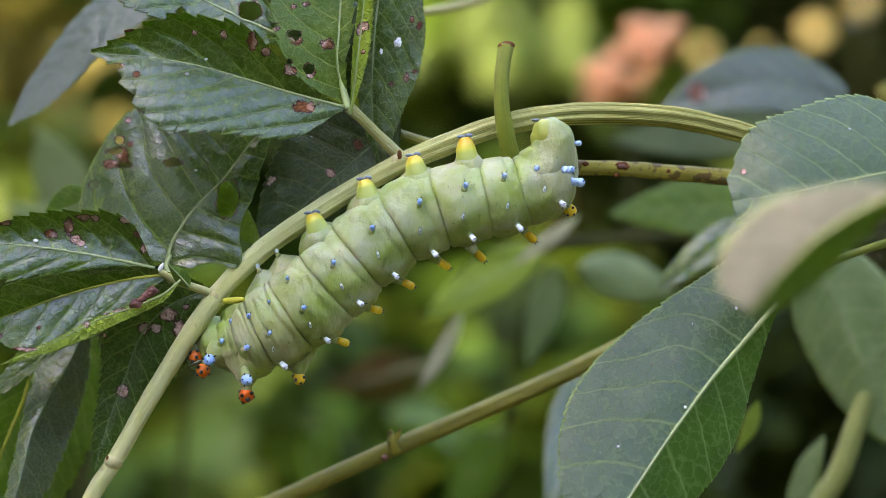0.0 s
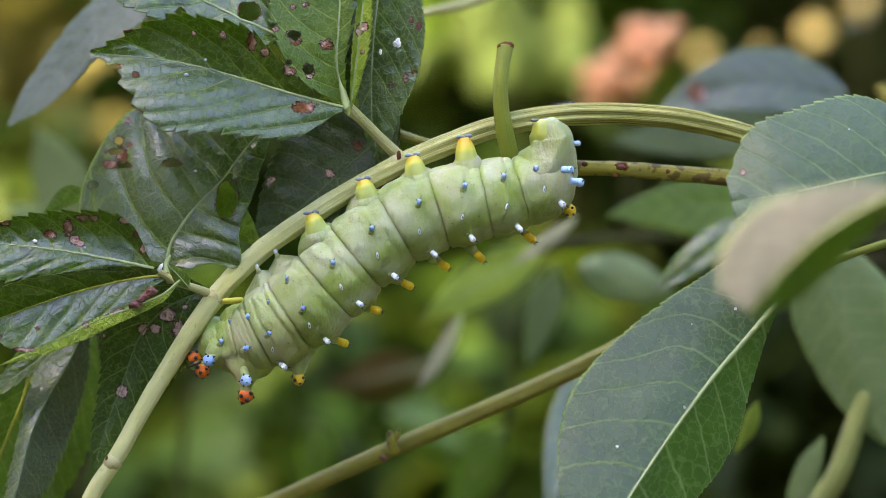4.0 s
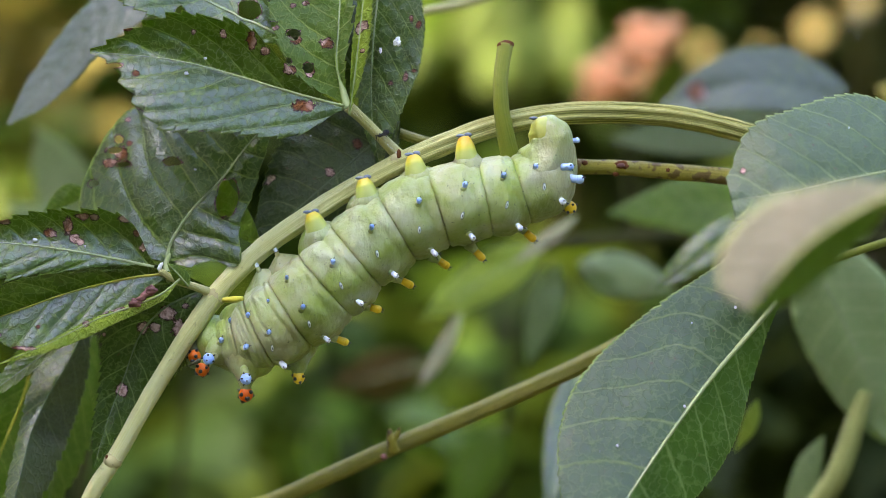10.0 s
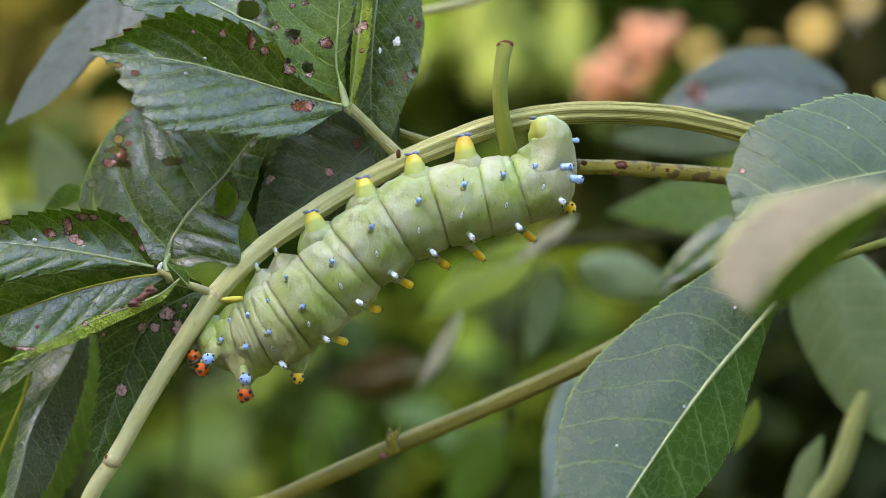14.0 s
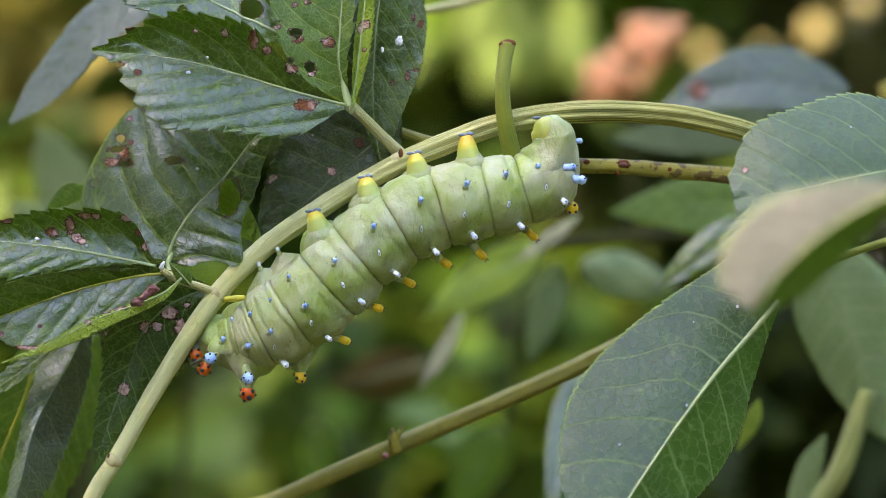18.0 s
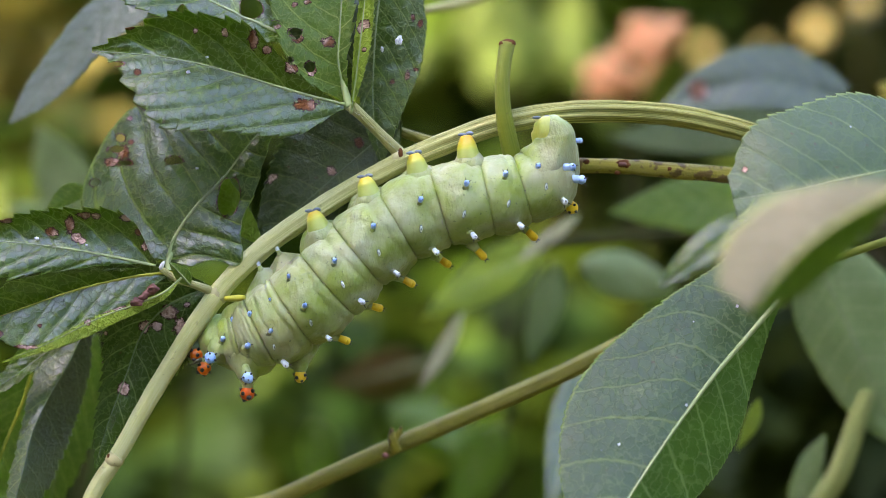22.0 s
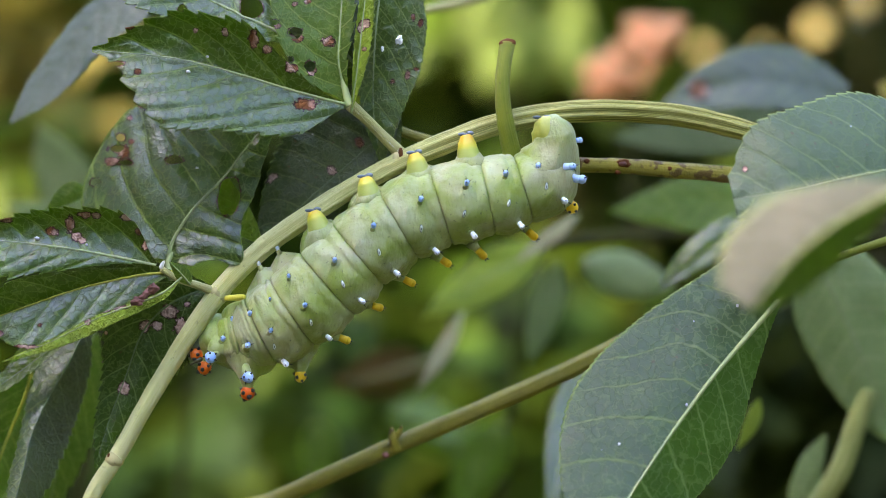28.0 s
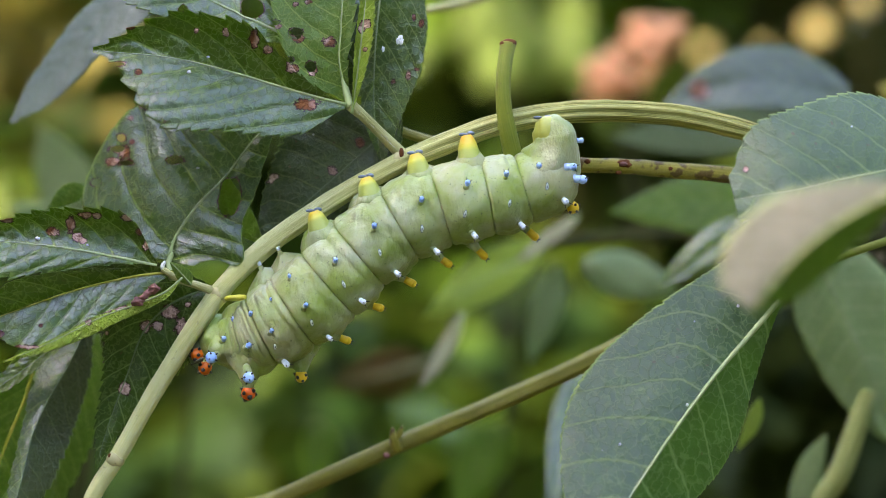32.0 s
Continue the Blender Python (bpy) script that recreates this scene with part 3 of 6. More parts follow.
def leafy_mass(name, centre, size, count, length, mat, label, category, seed, stems=5, square=2):
    """A shrub: woody stems from the ground and a loose crown of many bent leaves. Metres."""
    rnd = random.Random(seed)
    c, s = Vector(centre), Vector(size)
    shrub = thing(name, (c.x, c.y, 0), label, category)
    verts, faces = [], []
    made_count = 0
    while made_count < count:
        q = Vector((rnd.uniform(-1, 1), rnd.uniform(-1, 1), rnd.uniform(-1, 1)))
        if abs(q.x) ** square + abs(q.y) ** square + abs(q.z) ** square > 1 or square == 2 and noise.noise(q * 4.2 + Vector((seed, 0, 0))) < 0.02:
            continue
        made_count += 1
        p = Vector((c.x + q.x * s.x, c.y + q.y * s.y, max(0.05, c.z + q.z * s.z)))
        turn = Euler((rnd.uniform(-0.9, 0.5), rnd.uniform(-0.7, 0.7), rnd.uniform(0, 6.3))).to_matrix()
        k = length * rnd.uniform(0.6, 1.35)
        w = k * rnd.uniform(0.2, 0.32)
        i = len(verts)
        for x, y, z in ((0, 0, 0), (-w, 0.3 * k, 0.06 * k), (0, 0.38 * k, -0.02 * k), (w, 0.3 * k, 0.06 * k), (-0.72 * w, 0.68 * k, -0.02 * k), (0, 0.72 * k, -0.1 * k), (0.72 * w, 0.68 * k, -0.02 * k), (0, k, -0.28 * k)):
            verts.append(p + turn @ Vector((x, y, z)))
        faces += [(i, i + 2, i + 1), (i, i + 3, i + 2), (i + 1, i + 2, i + 5, i + 4), (i + 2, i + 3, i + 6, i + 5), (i + 4, i + 5, i + 7), (i + 5, i + 6, i + 7)]
    tagged(made("crown", verts, faces, [mat], shrub), kind="stuff")
    for k in range(stems):
        w = rnd.uniform(0, 6.3)
        lean = Vector((math.cos(w) * s.x, math.sin(w) * s.y, 0)) * rnd.uniform(0.15, 0.6)
        foot = Vector((c.x, c.y, -0.05)) + lean * 0.2
        top = Vector((c.x, c.y, c.z + s.z * 0.5)) + lean
        mid = (foot + top) / 2 + lean * 0.25
        tube("stem", [((v.x) * 1000, v.y * 1000, (v.z - HEIGHT) * 1000) for v in (foot, mid, top)], [11, 8, 3], STEM_FAR, shrub, steps=6, sides=8)
    return shrub


# shrubs behind, then all round
leafy_mass("shrub", (0.165, 0.50, 1.12), (0.05, 0.05, 0.055), 300, 0.035, FAR_GREENS, "dark shaded sprig behind the large leaf", "shrub", 13, 2, 4)
leafy_mass("shrub", (-0.045, 0.70, 1.13), (0.045, 0.05, 0.035), 90, 0.04, GREENS, "low dark sprig below the caterpillar", "shrub", 12, 2)
leafy_mass("shrub", (0.0, 0.98, 0.88), (0.50, 0.30, 0.33), 2000, 0.085, GREENS_MID, "dense green leafy shrub standing in soft light", "shrub", 1)
leafy_mass("shrub", (-0.38, 0.98, 0.95), (0.26, 0.30, 0.40), 1500, 0.065, GREENS_MID, "dense green leafy shrub standing in soft light", "shrub", 2)
leafy_mass("shrub", (0.36, 0.78, 0.84), (0.22, 0.20, 0.36), 1500, 0.06, GREENS_SHADED, "shrub with small dull green leaves coloured dark for shade", "shrub", 3)
leafy_mass("shrub", (0.09, 1.15, 1.53), (0.14, 0.22, 0.20), 2300, 0.052, GREENS_SUNLIT, "shrub crown coloured light yellow-green as if sunlit", "shrub", 4)
leafy_mass("shrub", (0.45, 1.25, 1.51), (0.27, 0.25, 0.27), 900, 0.065, BROWNS, "olive and brown drying shrub behind the twigs", "shrub", 5)
leafy_mass("shrub", (-0.55, 1.35, 1.24), (0.30, 0.25, 0.34), 1100, 0.07, OLIVE, "olive and brown drying shrub behind the leaves", "shrub", 6)
leafy_mass("shrub", (0.72, 1.45, 1.30), (0.25, 0.22, 0.45), 1300, 0.075, GREENS_SHADED, "dark green shrub beside the drying one", "shrub", 10)
leafy_mass("shrub", (-0.55, 1.9, 1.0), (0.6, 0.35, 0.9), 2200, 0.09, GREENS, "tall green shrub further back", "shrub", 7)
leafy_mass("shrub", (0.55, 2.0, 1.0), (0.6, 0.35, 0.9), 2200, 0.09, GREENS_SHADED, "tall dark green shrub further back", "shrub", 8)
leafy_mass("shrub", (-0.12, 1.62, 1.28), (0.42, 0.25, 0.34), 2200, 0.08, GREENS, "dense green leafy shrub behind the stem", "shrub", 31)
# Out of view: a crown added only to keep sun off the foreground.
leafy_mass("tree", (-0.845, 0.115, 2.21), (0.42, 0.33, 0.42), 2600, 0.10, GREENS, "unseen tree crown added to shade the stem", "tree", 9, 3, 4)
for k in range(12):
    w = 2 * math.pi * k / 12 + 0.2
    far = 4.6 + 0.8 * math.sin(k * 2.1)
    leafy_mass("hedge_tree", (far * math.sin(w), far * math.cos(w), 2.1), (1.7, 1.2, 2.3 + 0.4 * math.sin(k)), 3600, 0.22, FAR_GREENS, "tall green hedgerow tree in the distance", "tree", 20 + k, 4, 3)

# ---- the plant in front ----
FULL = dict(n=160, m=24)
SOFT = dict(n=60, m=8, teeth=18)
BLUR = dict(n=28, m=5, teeth=0, tooth=0.0, rib=0.5)


def main_branch():
    plant = thing("shrub_branch", (-0.27, 0.03, 0.0), "arched yellow-green shrub stem with serrated, insect-eaten leaves", "branch")
    tube("stem", [(-270, 30, -1205), (-190, 25, -700), (-110, 12, -160), (-76.2, 6, -54.4), (-70.6, 5, -45.2), (-59.6, 4, -26.3), (-48.6, 3, -10.0), (-39.9, 3, -0.9), (-30.5, 3, 6.0), (-19.9, 3, 12.7),
                  (-9.9, 3, 18.1), (0.9, 3, 22.7), (11.8, 3, 26.5), (24.5, 3, 28.9), (37.2, 4, 29.3), (50.6, 5, 28.3), (63.0, 7, 25.7), (77.9, 9, 21.1), (103.4, 14, 13.9)],
         [4.5, 3.6, 1.9, 1.8, 1.8, 1.92, 2.16, 2.16, 2.16, 2.1, 2.1, 2.16, 2.16, 2.16, 2.16, 2.16, 2.04, 1.92, 1.8], STEM_MAIN, plant,
         "pale yellow-green ridged stem", steps=10, sides=40, ridges=7, ridge=0.15, lumpy=0.08)
    for k, (p, r) in enumerate((((-70.8, 4.5, -45.4), 1.98), ((-48.3, 3, -9.9), 2.3), ((-9.7, 3, 18.6), 2.15))):
        blob("node", p, (r, r * 0.95, r), NODE, plant, "swollen tan stem node", seed=k)
    blob("bud_scar", (-71.8, 3.5, -44.7), (0.45, 0.5, 0.7), CORK, plant, "small brown bud scar", seed=5)
    blob("bud_scar", (-9.4, 1.0, 20.2), (0.55, 0.5, 1.0), CORK, plant, "small brown bud scar", seed=6)
    # cut side shoot
    tube("side_shoot", [(14.7, 2, 18.4), (13.4, 0, 23.7), (12.4, -1, 29.6), (12.2, -1, 35.0), (12.7, 0, 39.9), (13.3, 1, 43.3)], [2.04, 1.92, 1.68, 1.56, 1.56, 1.68], STEM_FRESH, plant,
         "short green side shoot with a brown cut end", steps=8, sides=20, ridges=4, ridge=0.03, cap=CORK)
    blob("cut_end", (13.3, 1, 43.3), (1.8, 1.68, 1.08), CORK, plant, "dry red-brown cut end", lump=0.4)
    # leaf stalks
    tube("petiole", [(-8.8, 4.5, 19.4), (-13.8, 1, 24.3), (-17.7, -1, 28.1), (-20.1, -2, 30.2)], [1.44, 1.14, 1.14, 1.32], STEM_PALE, plant, "pale leaf stalk", sides=14)
    tube("petiole", [(-47.3, 4.5, -10.4), (-52.5, 0.5, -8.1), (-56.6, -1, -6.7), (-60.0, -2, -4.5)], [1.15, 0.85, 0.72, 0.66], STEM_PALE, plant, "pale leaf stalk", sides=14)
    tube("petiole", [(-58.0, -1, -6.7), (-59.1, 2, -3.3), (-58.4, 4, -1.2)], [0.72, 0.6, 0.48], RIB, plant, sides=10)
    tube("petiole", [(-20.1, -2, 29.6), (-21.1, -1, 33.2), (-22.2, 0, 37.5)], [0.96, 0.72, 0.6], RIB, plant, sides=10)
    tube("stipule", [(-46.5, 0, -10.8), (-43.5, -3, -10.6), (-42.2, -4, -10.4)], [0.6, 0.72, 0.48], STALK_YELLOW, plant, "short yellow stalk", sides=10)
    tube("side_twig", [(5.8, 6, 23.6), (0.9, 8, 22.5), (-4.0, 10, 23.4), (-11.3, 11, 25.8), (-17.5, 12, 28.0)], [1.08, 1.08, 1.08, 1.08, 0.84], STEM_OLIVE, plant, "thin olive twig behind", sides=12)
    # fine down on the stalk
    rnd = random.Random(3)
    bm = bmesh.new()
    for k in range(150):
        u = rnd.uniform(0.05, 0.95)
        p = Vector((-9.5, 3, 20.1)).lerp(Vector((-19.9, -2, 29.9)), u)
        w = rnd.uniform(0, 6.3)
        d = Vector((0.66 * math.cos(w), math.sin(w), 0.75 * math.cos(w)))
        d = Vector((d.x, d.y, -d.x)) if abs(math.cos(w)) > 0.3 else d
        foot = p + d.normalized() * 1.08
        tip = foot + d.normalized() * rnd.uniform(0.4, 0.8) + Vector((rnd.uniform(-0.15, 0.15), 0, rnd.uniform(-0.15, 0.15)))
        a, b = at(foot), at(tip)
        m = Matrix.Translation((a + b) / 2) @ (b - a).to_track_quat("Z", "Y").to_matrix().to_4x4()
        bmesh.ops.create_cone(bm, cap_ends=False, segments=3, radius1=0.00004, radius2=0.00001, depth=(b - a).length, matrix=m)
    tagged(part("down", bm, SPECK, plant), kind="stuff")
    blob("white_speck", (-9.7, 1, 44.1), (0.7, 0.25, 0.8), SPECK, plant, "small white dropping", lump=0.9, detail=3)
    blob("white_speck", (-13.3, 1, 42.2), (0.28, 0.2, 0.5), SPECK, plant, "small white dropping", lump=0.9, detail=3, seed=2)
    for k, (p, r) in enumerate((((-49.9, -5.8, 40), 0.35), ((-53.7, -6.9, 36.8), 0.4), ((-53, 3.2, 17), 0.3), ((-75.5, -3.8, 0.6), 0.3), ((-86, -3.8, 1.9), 0.45))):
        blob("white_speck", p, (r, 0.2, r * 0.8), SPECK, plant, "small white dropping", lump=0.8, detail=2, seed=10 + k)
    # leaves of the upper stalk
    blade(plant, [(-21, -2, 30.2), (-31.9, -4, 33), (-47.5, -5, 37.6), (-58.1, -5, 39.9), (-74.3, -4, 41.5)], [0, 8.6, 10.7, 12.1, 12.9, 14.3, 15.7, 14.8, 10.7, 2.6, 0], [0, 1.7, 4.5, 7.1, 10.7, 11.7, 10.2, 10.7, 7.4, 4, 0],
          (-0.55, -0.5, -0.75, -0.45), (-0.1, -0.8, 0.8, -1.3), label="glossy dark green serrated leaf with pink dead spots", teeth=15, tooth=1.25, veins=5.5, sweep=3.0, ripple=0.8, wave=0.9, seed=1.0,
          spots=[(-29.2, 30.1, 2.64, 1.32), (-64.2, 36.7, 0.84, 0.72), (-40, 43.6, 1.08, 1.92), (-37.2, 41.5, 1.2, 0.84), (-32.3, 37.8, 1.2, 1.2), (-50, 24.1, 0.72, 0.48), (-46, 45.2, 0.72, 0.96), (-66.2, 46.1, 1.08, 0.48), (-52.3, 45.5, 0.6, 0.48)], holes=[(-68.9, 38.5, 1.56, 0.48)])
    blade(plant, [(-20.8, -1, 31.3), (-22.5, -1, 39.4), (-22.2, 0, 46.7), (-21.7, 2, 60.1), (-22, 4, 80.9)], [0, 9, 12.2, 14.9, 15.4, 15, 13.8, 11.4, 8.4, 4.2, 0], [0, 1.7, 2.6, 3.1, 3.4, 3.6, 3.6, 3.4, 2.6, 1.4, 0],
          (-0.2, -0.6, 0.5, 0.5), (-0.4, -0.4, -0.4, -0.4), mats=(LEAF_LIGHT, LEAF_UNDER, EDGE), label="fresh green serrated leaf eaten through in places", teeth=12, tooth=0.9, veins=10, sweep=2.0, ripple=0.35, wave=0.5, rib=0.28, seed=2.2,
          holes=[(-31.7, 45.5, 1.44, 1.32), (-28.6, 38.2, 1.2, 1.08), (-32.9, 39.7, 0.84, 0.6), (-36.2, 47.6, 1.08, 0.6)], spots=[(-24.6, 43.7, 1.56, 1.2), (-31.9, 51.7, 0.72, 0.6), (-29.2, 52.3, 0.84, 0.6), (-32, 37.7, 1.08, 1.08), (-35.8, 46.9, 1.32, 0.72), (-31.3, 44.5, 1.44, 1.2), (-28.2, 37.8, 1.32, 1.32)])
    leaf(plant, (-14.9, 7, 33.1), (-38.1, 8, 64.9), (0, 0, 0), 11.4, 9.6, 0.1, 0.2, mats=(LEAF_DARK, LEAF_UNDER, EDGE), label="leaf behind another, with shade put into its colour", rib_mat=RIB_DARK, seed=18.0, **SOFT)
    leaf(plant, (-19.8, -3, 28.3), (-15.9, 0, 63.9), (0.72, -3, 0), 1.44, 2.64, -0.8, -0.8, mats=(LEAF_UNDER, LEAF, EDGE), label="yellow-green folded leaf edge seen on its underside",
         spots=[(0.5, -0.1, 0.9, 0.8), (0.53, 0.2, 1.0, 1.3), (0.38, 0.4, 0.5, 0.5)], seed=3.1, peak=0.5, veins=14, tooth=0.16, teeth=22, rib=0.35, ripple=0.15, wave=0.3, n=150, m=6)
    blade(plant, [(-11.9, 6, 66.7), (-14.1, 5, 53.2), (-15.2, 5, 41.1), (-15.3, 5, 29), (-13.6, 5, 17.3)], [1.2, 6.1, 9.1, 10.7, 11.2, 10.9, 9.9, 8.2, 5.8, 3.2, 0], [0.6, 2.4, 3.4, 3.9, 4.1, 4.1, 3.6, 3.2, 2.4, 1.2, 0],
          (0.3, -0.1, -0.3, -0.4), (-0.5, -0.5, -0.4, -0.4), mats=(LEAF_GLOSS, LEAF_UNDER, EDGE), label="dark green hanging leaf with rusty margin spots", teeth=26, tooth=0.35, veins=8, sweep=2.6, ripple=0.3, wave=0.6, rib=0.3, seed=4.4,
          spots=[(-11.2, 35.6, 0.61, 0.73), (-6.8, 49.2, 0.48, 0.85), (-5.2, 48.1, 0.61, 0.97), (-8, 37, 0.61, 1.21), (-6.2, 38.2, 0.61, 0.48)])
    blade(plant, [(-31.9, 3, 44.3), (-43.2, 3, 49.5), (-50.6, 4, 53.1), (-61.6, 5, 59.3), (-77.5, 6, 61.8)], [0, 3.6, 6.3, 7.5, 8.2, 8.7, 9.4, 9.9, 8.5, 4.8, 0], [0, 3.6, 6, 7.3, 7.9, 8.2, 8, 7, 5.4, 3, 0],
          (-0.6, -0.5, -0.6, -0.5), (0.5, 0.5, 0.5, 0.5), label="dark green serrated leaf with a bite hole", teeth=13, tooth=0.9, seed=5.0, ripple=0.5, wave=0.8,
          holes=[(-55.9, 50.6, 1.09, 1.09), (-41.3, 51.1, 2.41, 2.29)], spots=[(-55.7, 49.7, 1.21, 1.09), (-32.6, 44.8, 1.21, 0.97)])
    # leaves of the lower stalk
    blade(plant, [(-59.3, 3, -2.9), (-58.1, 4, 1.7), (-53.6, 4, 8.5), (-47.3, 5, 15.2), (-42.3, 6, 22), (-35.1, 7, 30.3)], [12.7, 24, 24.9, 25.7, 25.9, 25.7, 24.8, 20, 13.3, 6, 0], [4.8, 12.6, 16, 14.5, 10.6, 8, 7, 5.4, 3.6, 1.8, 0],
          (0.22, 0.55, 0.15, 0.3), (-0.3, -0.25, 0.1, 0.1), mats=(LEAF_GLOSS, LEAF_UNDER, EDGE), label="broad glossy dark green leaf with bites and pink wounds", teeth=9, tooth=0.25, veins=7, sweep=1.5, ripple=0.95, wave=0.9, seed=6.3, n=240, m=40,
          holes=[(-46.2, 10.8, 2.55, 4.36), (-58.4, 18.8, 1.81, 0.97), (-70.5, 24, 1.09, 0.85), (-69.2, 18.4, 1.57, 0.6), (-71.1, 21.4, 1.69, 0.73), (-76, 14.2, 1.21, 0.85), (-64.9, 31, 1.69, 0.97), (-41, 4.5, 1.58, 1.21)],
          spots=[(-69.7, 20.7, 1.33, 1.57), (-72.4, 18.6, 1.81, 0.97), (-68.5, 28.1, 0.85, 0.6), (-67.9, 22.9, 0.6, 0.6), (-51.5, -5.2, 0.73, 1.09)])
    leaf(plant, (-9.4, 7.5, 27.7), (-42.0, 9.5, -0.6), (1.2, 0, 1.2), 8.64, 15.0, -0.2, 0.2, mats=(LEAF_DARK, LEAF_UNDER, EDGE), label="leaf coloured dark for shade, with ragged brown margin",
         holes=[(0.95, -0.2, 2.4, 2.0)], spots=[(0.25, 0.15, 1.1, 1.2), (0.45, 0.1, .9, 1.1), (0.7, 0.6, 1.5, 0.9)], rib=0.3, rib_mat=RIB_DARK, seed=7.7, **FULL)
    blade(plant, [(-61.1, -2, -3.9), (-69.2, -3, -2.1), (-81, -4, 0), (-92.9, -4, 1.3), (-100.9, -4, 1.8)], [0, 2.1, 3.1, 3.9, 5, 6, 6.2, 7.9, 8.6, 5.4, 0], [0, 6.9, 10.1, 10.5, 9.6, 8.8, 8, 7.1, 5.2, 2.6, 0],
          (-0.5, 0.3, -0.8, -0.5), (0.7, -1.3, 0.8, -1.0), label="dark green leaf with light toothed edge and brown scars", teeth=12, tooth=1.0, veins=6, sweep=2.3, ripple=0.6, wave=0.7, seed=8.1,
          spots=[(-82.9, 3.4, 1.32, 0.96), (-79.2, 4.7, 1.08, 1.8), (-77.8, 2.3, 1.08, 1.08), (-76.6, 1.4, 0.84, 0.72), (-76, 6.8, 1.68, 0.72), (-73.6, 6.7, 1.2, 0.72), (-67, 6.2, 1.32, 0.84), (-76.9, 9, 1.44, 0.48), (-92.4, 5.8, 1.44, 0.6), (-63.1, 0.4, 1.08, 0.96), (-71.8, 9.1, 0.96, 0.36), (-64.6, 3.2, 0.84, 0.72)])
    blade(plant, [(-57, -1, -5.1), (-65.5, -2, -6), (-77.9, -3, -8.9), (-90, -5, -13.1), (-98.3, -5, -16.2)], [0, 2.2, 5.4, 6.8, 7.9, 8.6, 8.8, 9.3, 9.3, 6, 0], [0, 1.8, 3, 3.6, 4.2, 4.8, 5.4, 6, 6, 4.2, 0],
          (-0.25, -0.3, -0.25, -0.35), (-0.7, -0.7, -0.7, -0.7), label="dark green leaf with a rolled yellow-green margin", teeth=10, tooth=0.3, veins=7, sweep=1.6, ripple=0.4, seed=9.4, rib=0.42, rib_mat=STALK_YELLOW,
          spots=[(-87.4, -21.1, 3.12, 0.72), (-93.4, -18.1, 0.84, 0.72), (-85, -16.3, 0.6, 0.48)])
    blade(plant, [(-55.3, -5, -6.3), (-59.6, -6, -9.8), (-71.8, -8, -14.5), (-82.2, -9, -19.7), (-92.3, -9, -23.9)], [0, 1.2, 1.7, 2.1, 2.4, 2.6, 2.4, 1.9, 1.4, 0.8, 0], [0, 0.4, 0.5, 0.6, 0.7, 0.7, 0.7, 0.6, 0.5, 0.4, 0],
          (-0.3, -0.1, -0.3, -0.1), (0.3, 0.3, 0.3, 0.3), mats=(LEAF_UNDER, LEAF, EDGE), label="yellow-green rolled leaf margin", teeth=14, tooth=0.2, veins=12, sweep=1.0, ripple=0.1, wave=0.3, rib=0.25, seed=10.2, n=150, m=10,
          spots=[(-74.5, -15.5, 0.71, 0.71), (-68.9, -12.5, 2.84, 0.59), (-71.3, -13.1, 1.66, 0.71), (-86.1, -20.8, 1.42, 0.35)])
    blob("dead_margin", (-62.5, -8, -9.9), (1.6, 0.35, 0.7), DEAD, plant, "shrivelled pink-brown bit of margin", lump=0.9, turn=(0, -35, 0), detail=3)
    blob("dead_margin", (-64.3, -8, -11.3), (1.3, 0.4, 0.8), DEAD, plant, "shrivelled pink-brown bit of margin", lump=0.8, detail=3, seed=3)
    blob("dead_margin", (-60.9, -8, -8.6), (1.1, 0.5, 0.9), DEAD, plant, "shrivelled pink-brown bit of margin", lump=0.8, detail=3, seed=5)
    blade(plant, [(-53.7, -3, -7.9), (-55.9, -4, -5.2), (-58.1, -4, -3)], [0, 0.7, 1.1, 1.3, 1.4, 1.4, 1.2, 1, 0.7, 0.4, 0], [0, 1, 1.4, 1.7, 1.8, 1.7, 1.4, 1.2, 0.8, 0.5, 0], (0.4, 0.4, 0.4, 0.4), (0.4, 0.4, 0.4, 0.4), mats=(LEAF_LIGHT, LEAF_UNDER, EDGE),
          label="small folded green leaflet", teeth=0, veins=8, ripple=0.15, wave=0.2, rib=0.25, seed=19.0, n=60, m=10)
    blob("white_speck", (-59.3, -6, -3.7), (0.4, 0.3, 1.0), SPECK, plant, "small white dropping", lump=0.5, turn=(0, 25, 0), detail=3, seed=7)
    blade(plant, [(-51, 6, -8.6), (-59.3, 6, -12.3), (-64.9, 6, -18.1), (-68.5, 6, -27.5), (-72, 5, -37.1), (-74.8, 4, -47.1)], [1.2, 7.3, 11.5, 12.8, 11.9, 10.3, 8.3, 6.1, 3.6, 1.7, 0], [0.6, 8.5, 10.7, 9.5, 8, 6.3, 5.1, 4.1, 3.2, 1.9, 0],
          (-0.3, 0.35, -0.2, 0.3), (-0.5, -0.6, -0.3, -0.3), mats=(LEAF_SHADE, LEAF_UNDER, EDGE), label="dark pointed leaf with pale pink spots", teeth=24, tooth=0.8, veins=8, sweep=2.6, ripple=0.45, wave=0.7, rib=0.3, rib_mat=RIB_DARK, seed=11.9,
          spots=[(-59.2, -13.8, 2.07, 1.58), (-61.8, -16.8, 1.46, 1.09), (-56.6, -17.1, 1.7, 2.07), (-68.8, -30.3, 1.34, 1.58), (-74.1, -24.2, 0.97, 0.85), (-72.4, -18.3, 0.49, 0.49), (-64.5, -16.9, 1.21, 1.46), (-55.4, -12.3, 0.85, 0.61)])
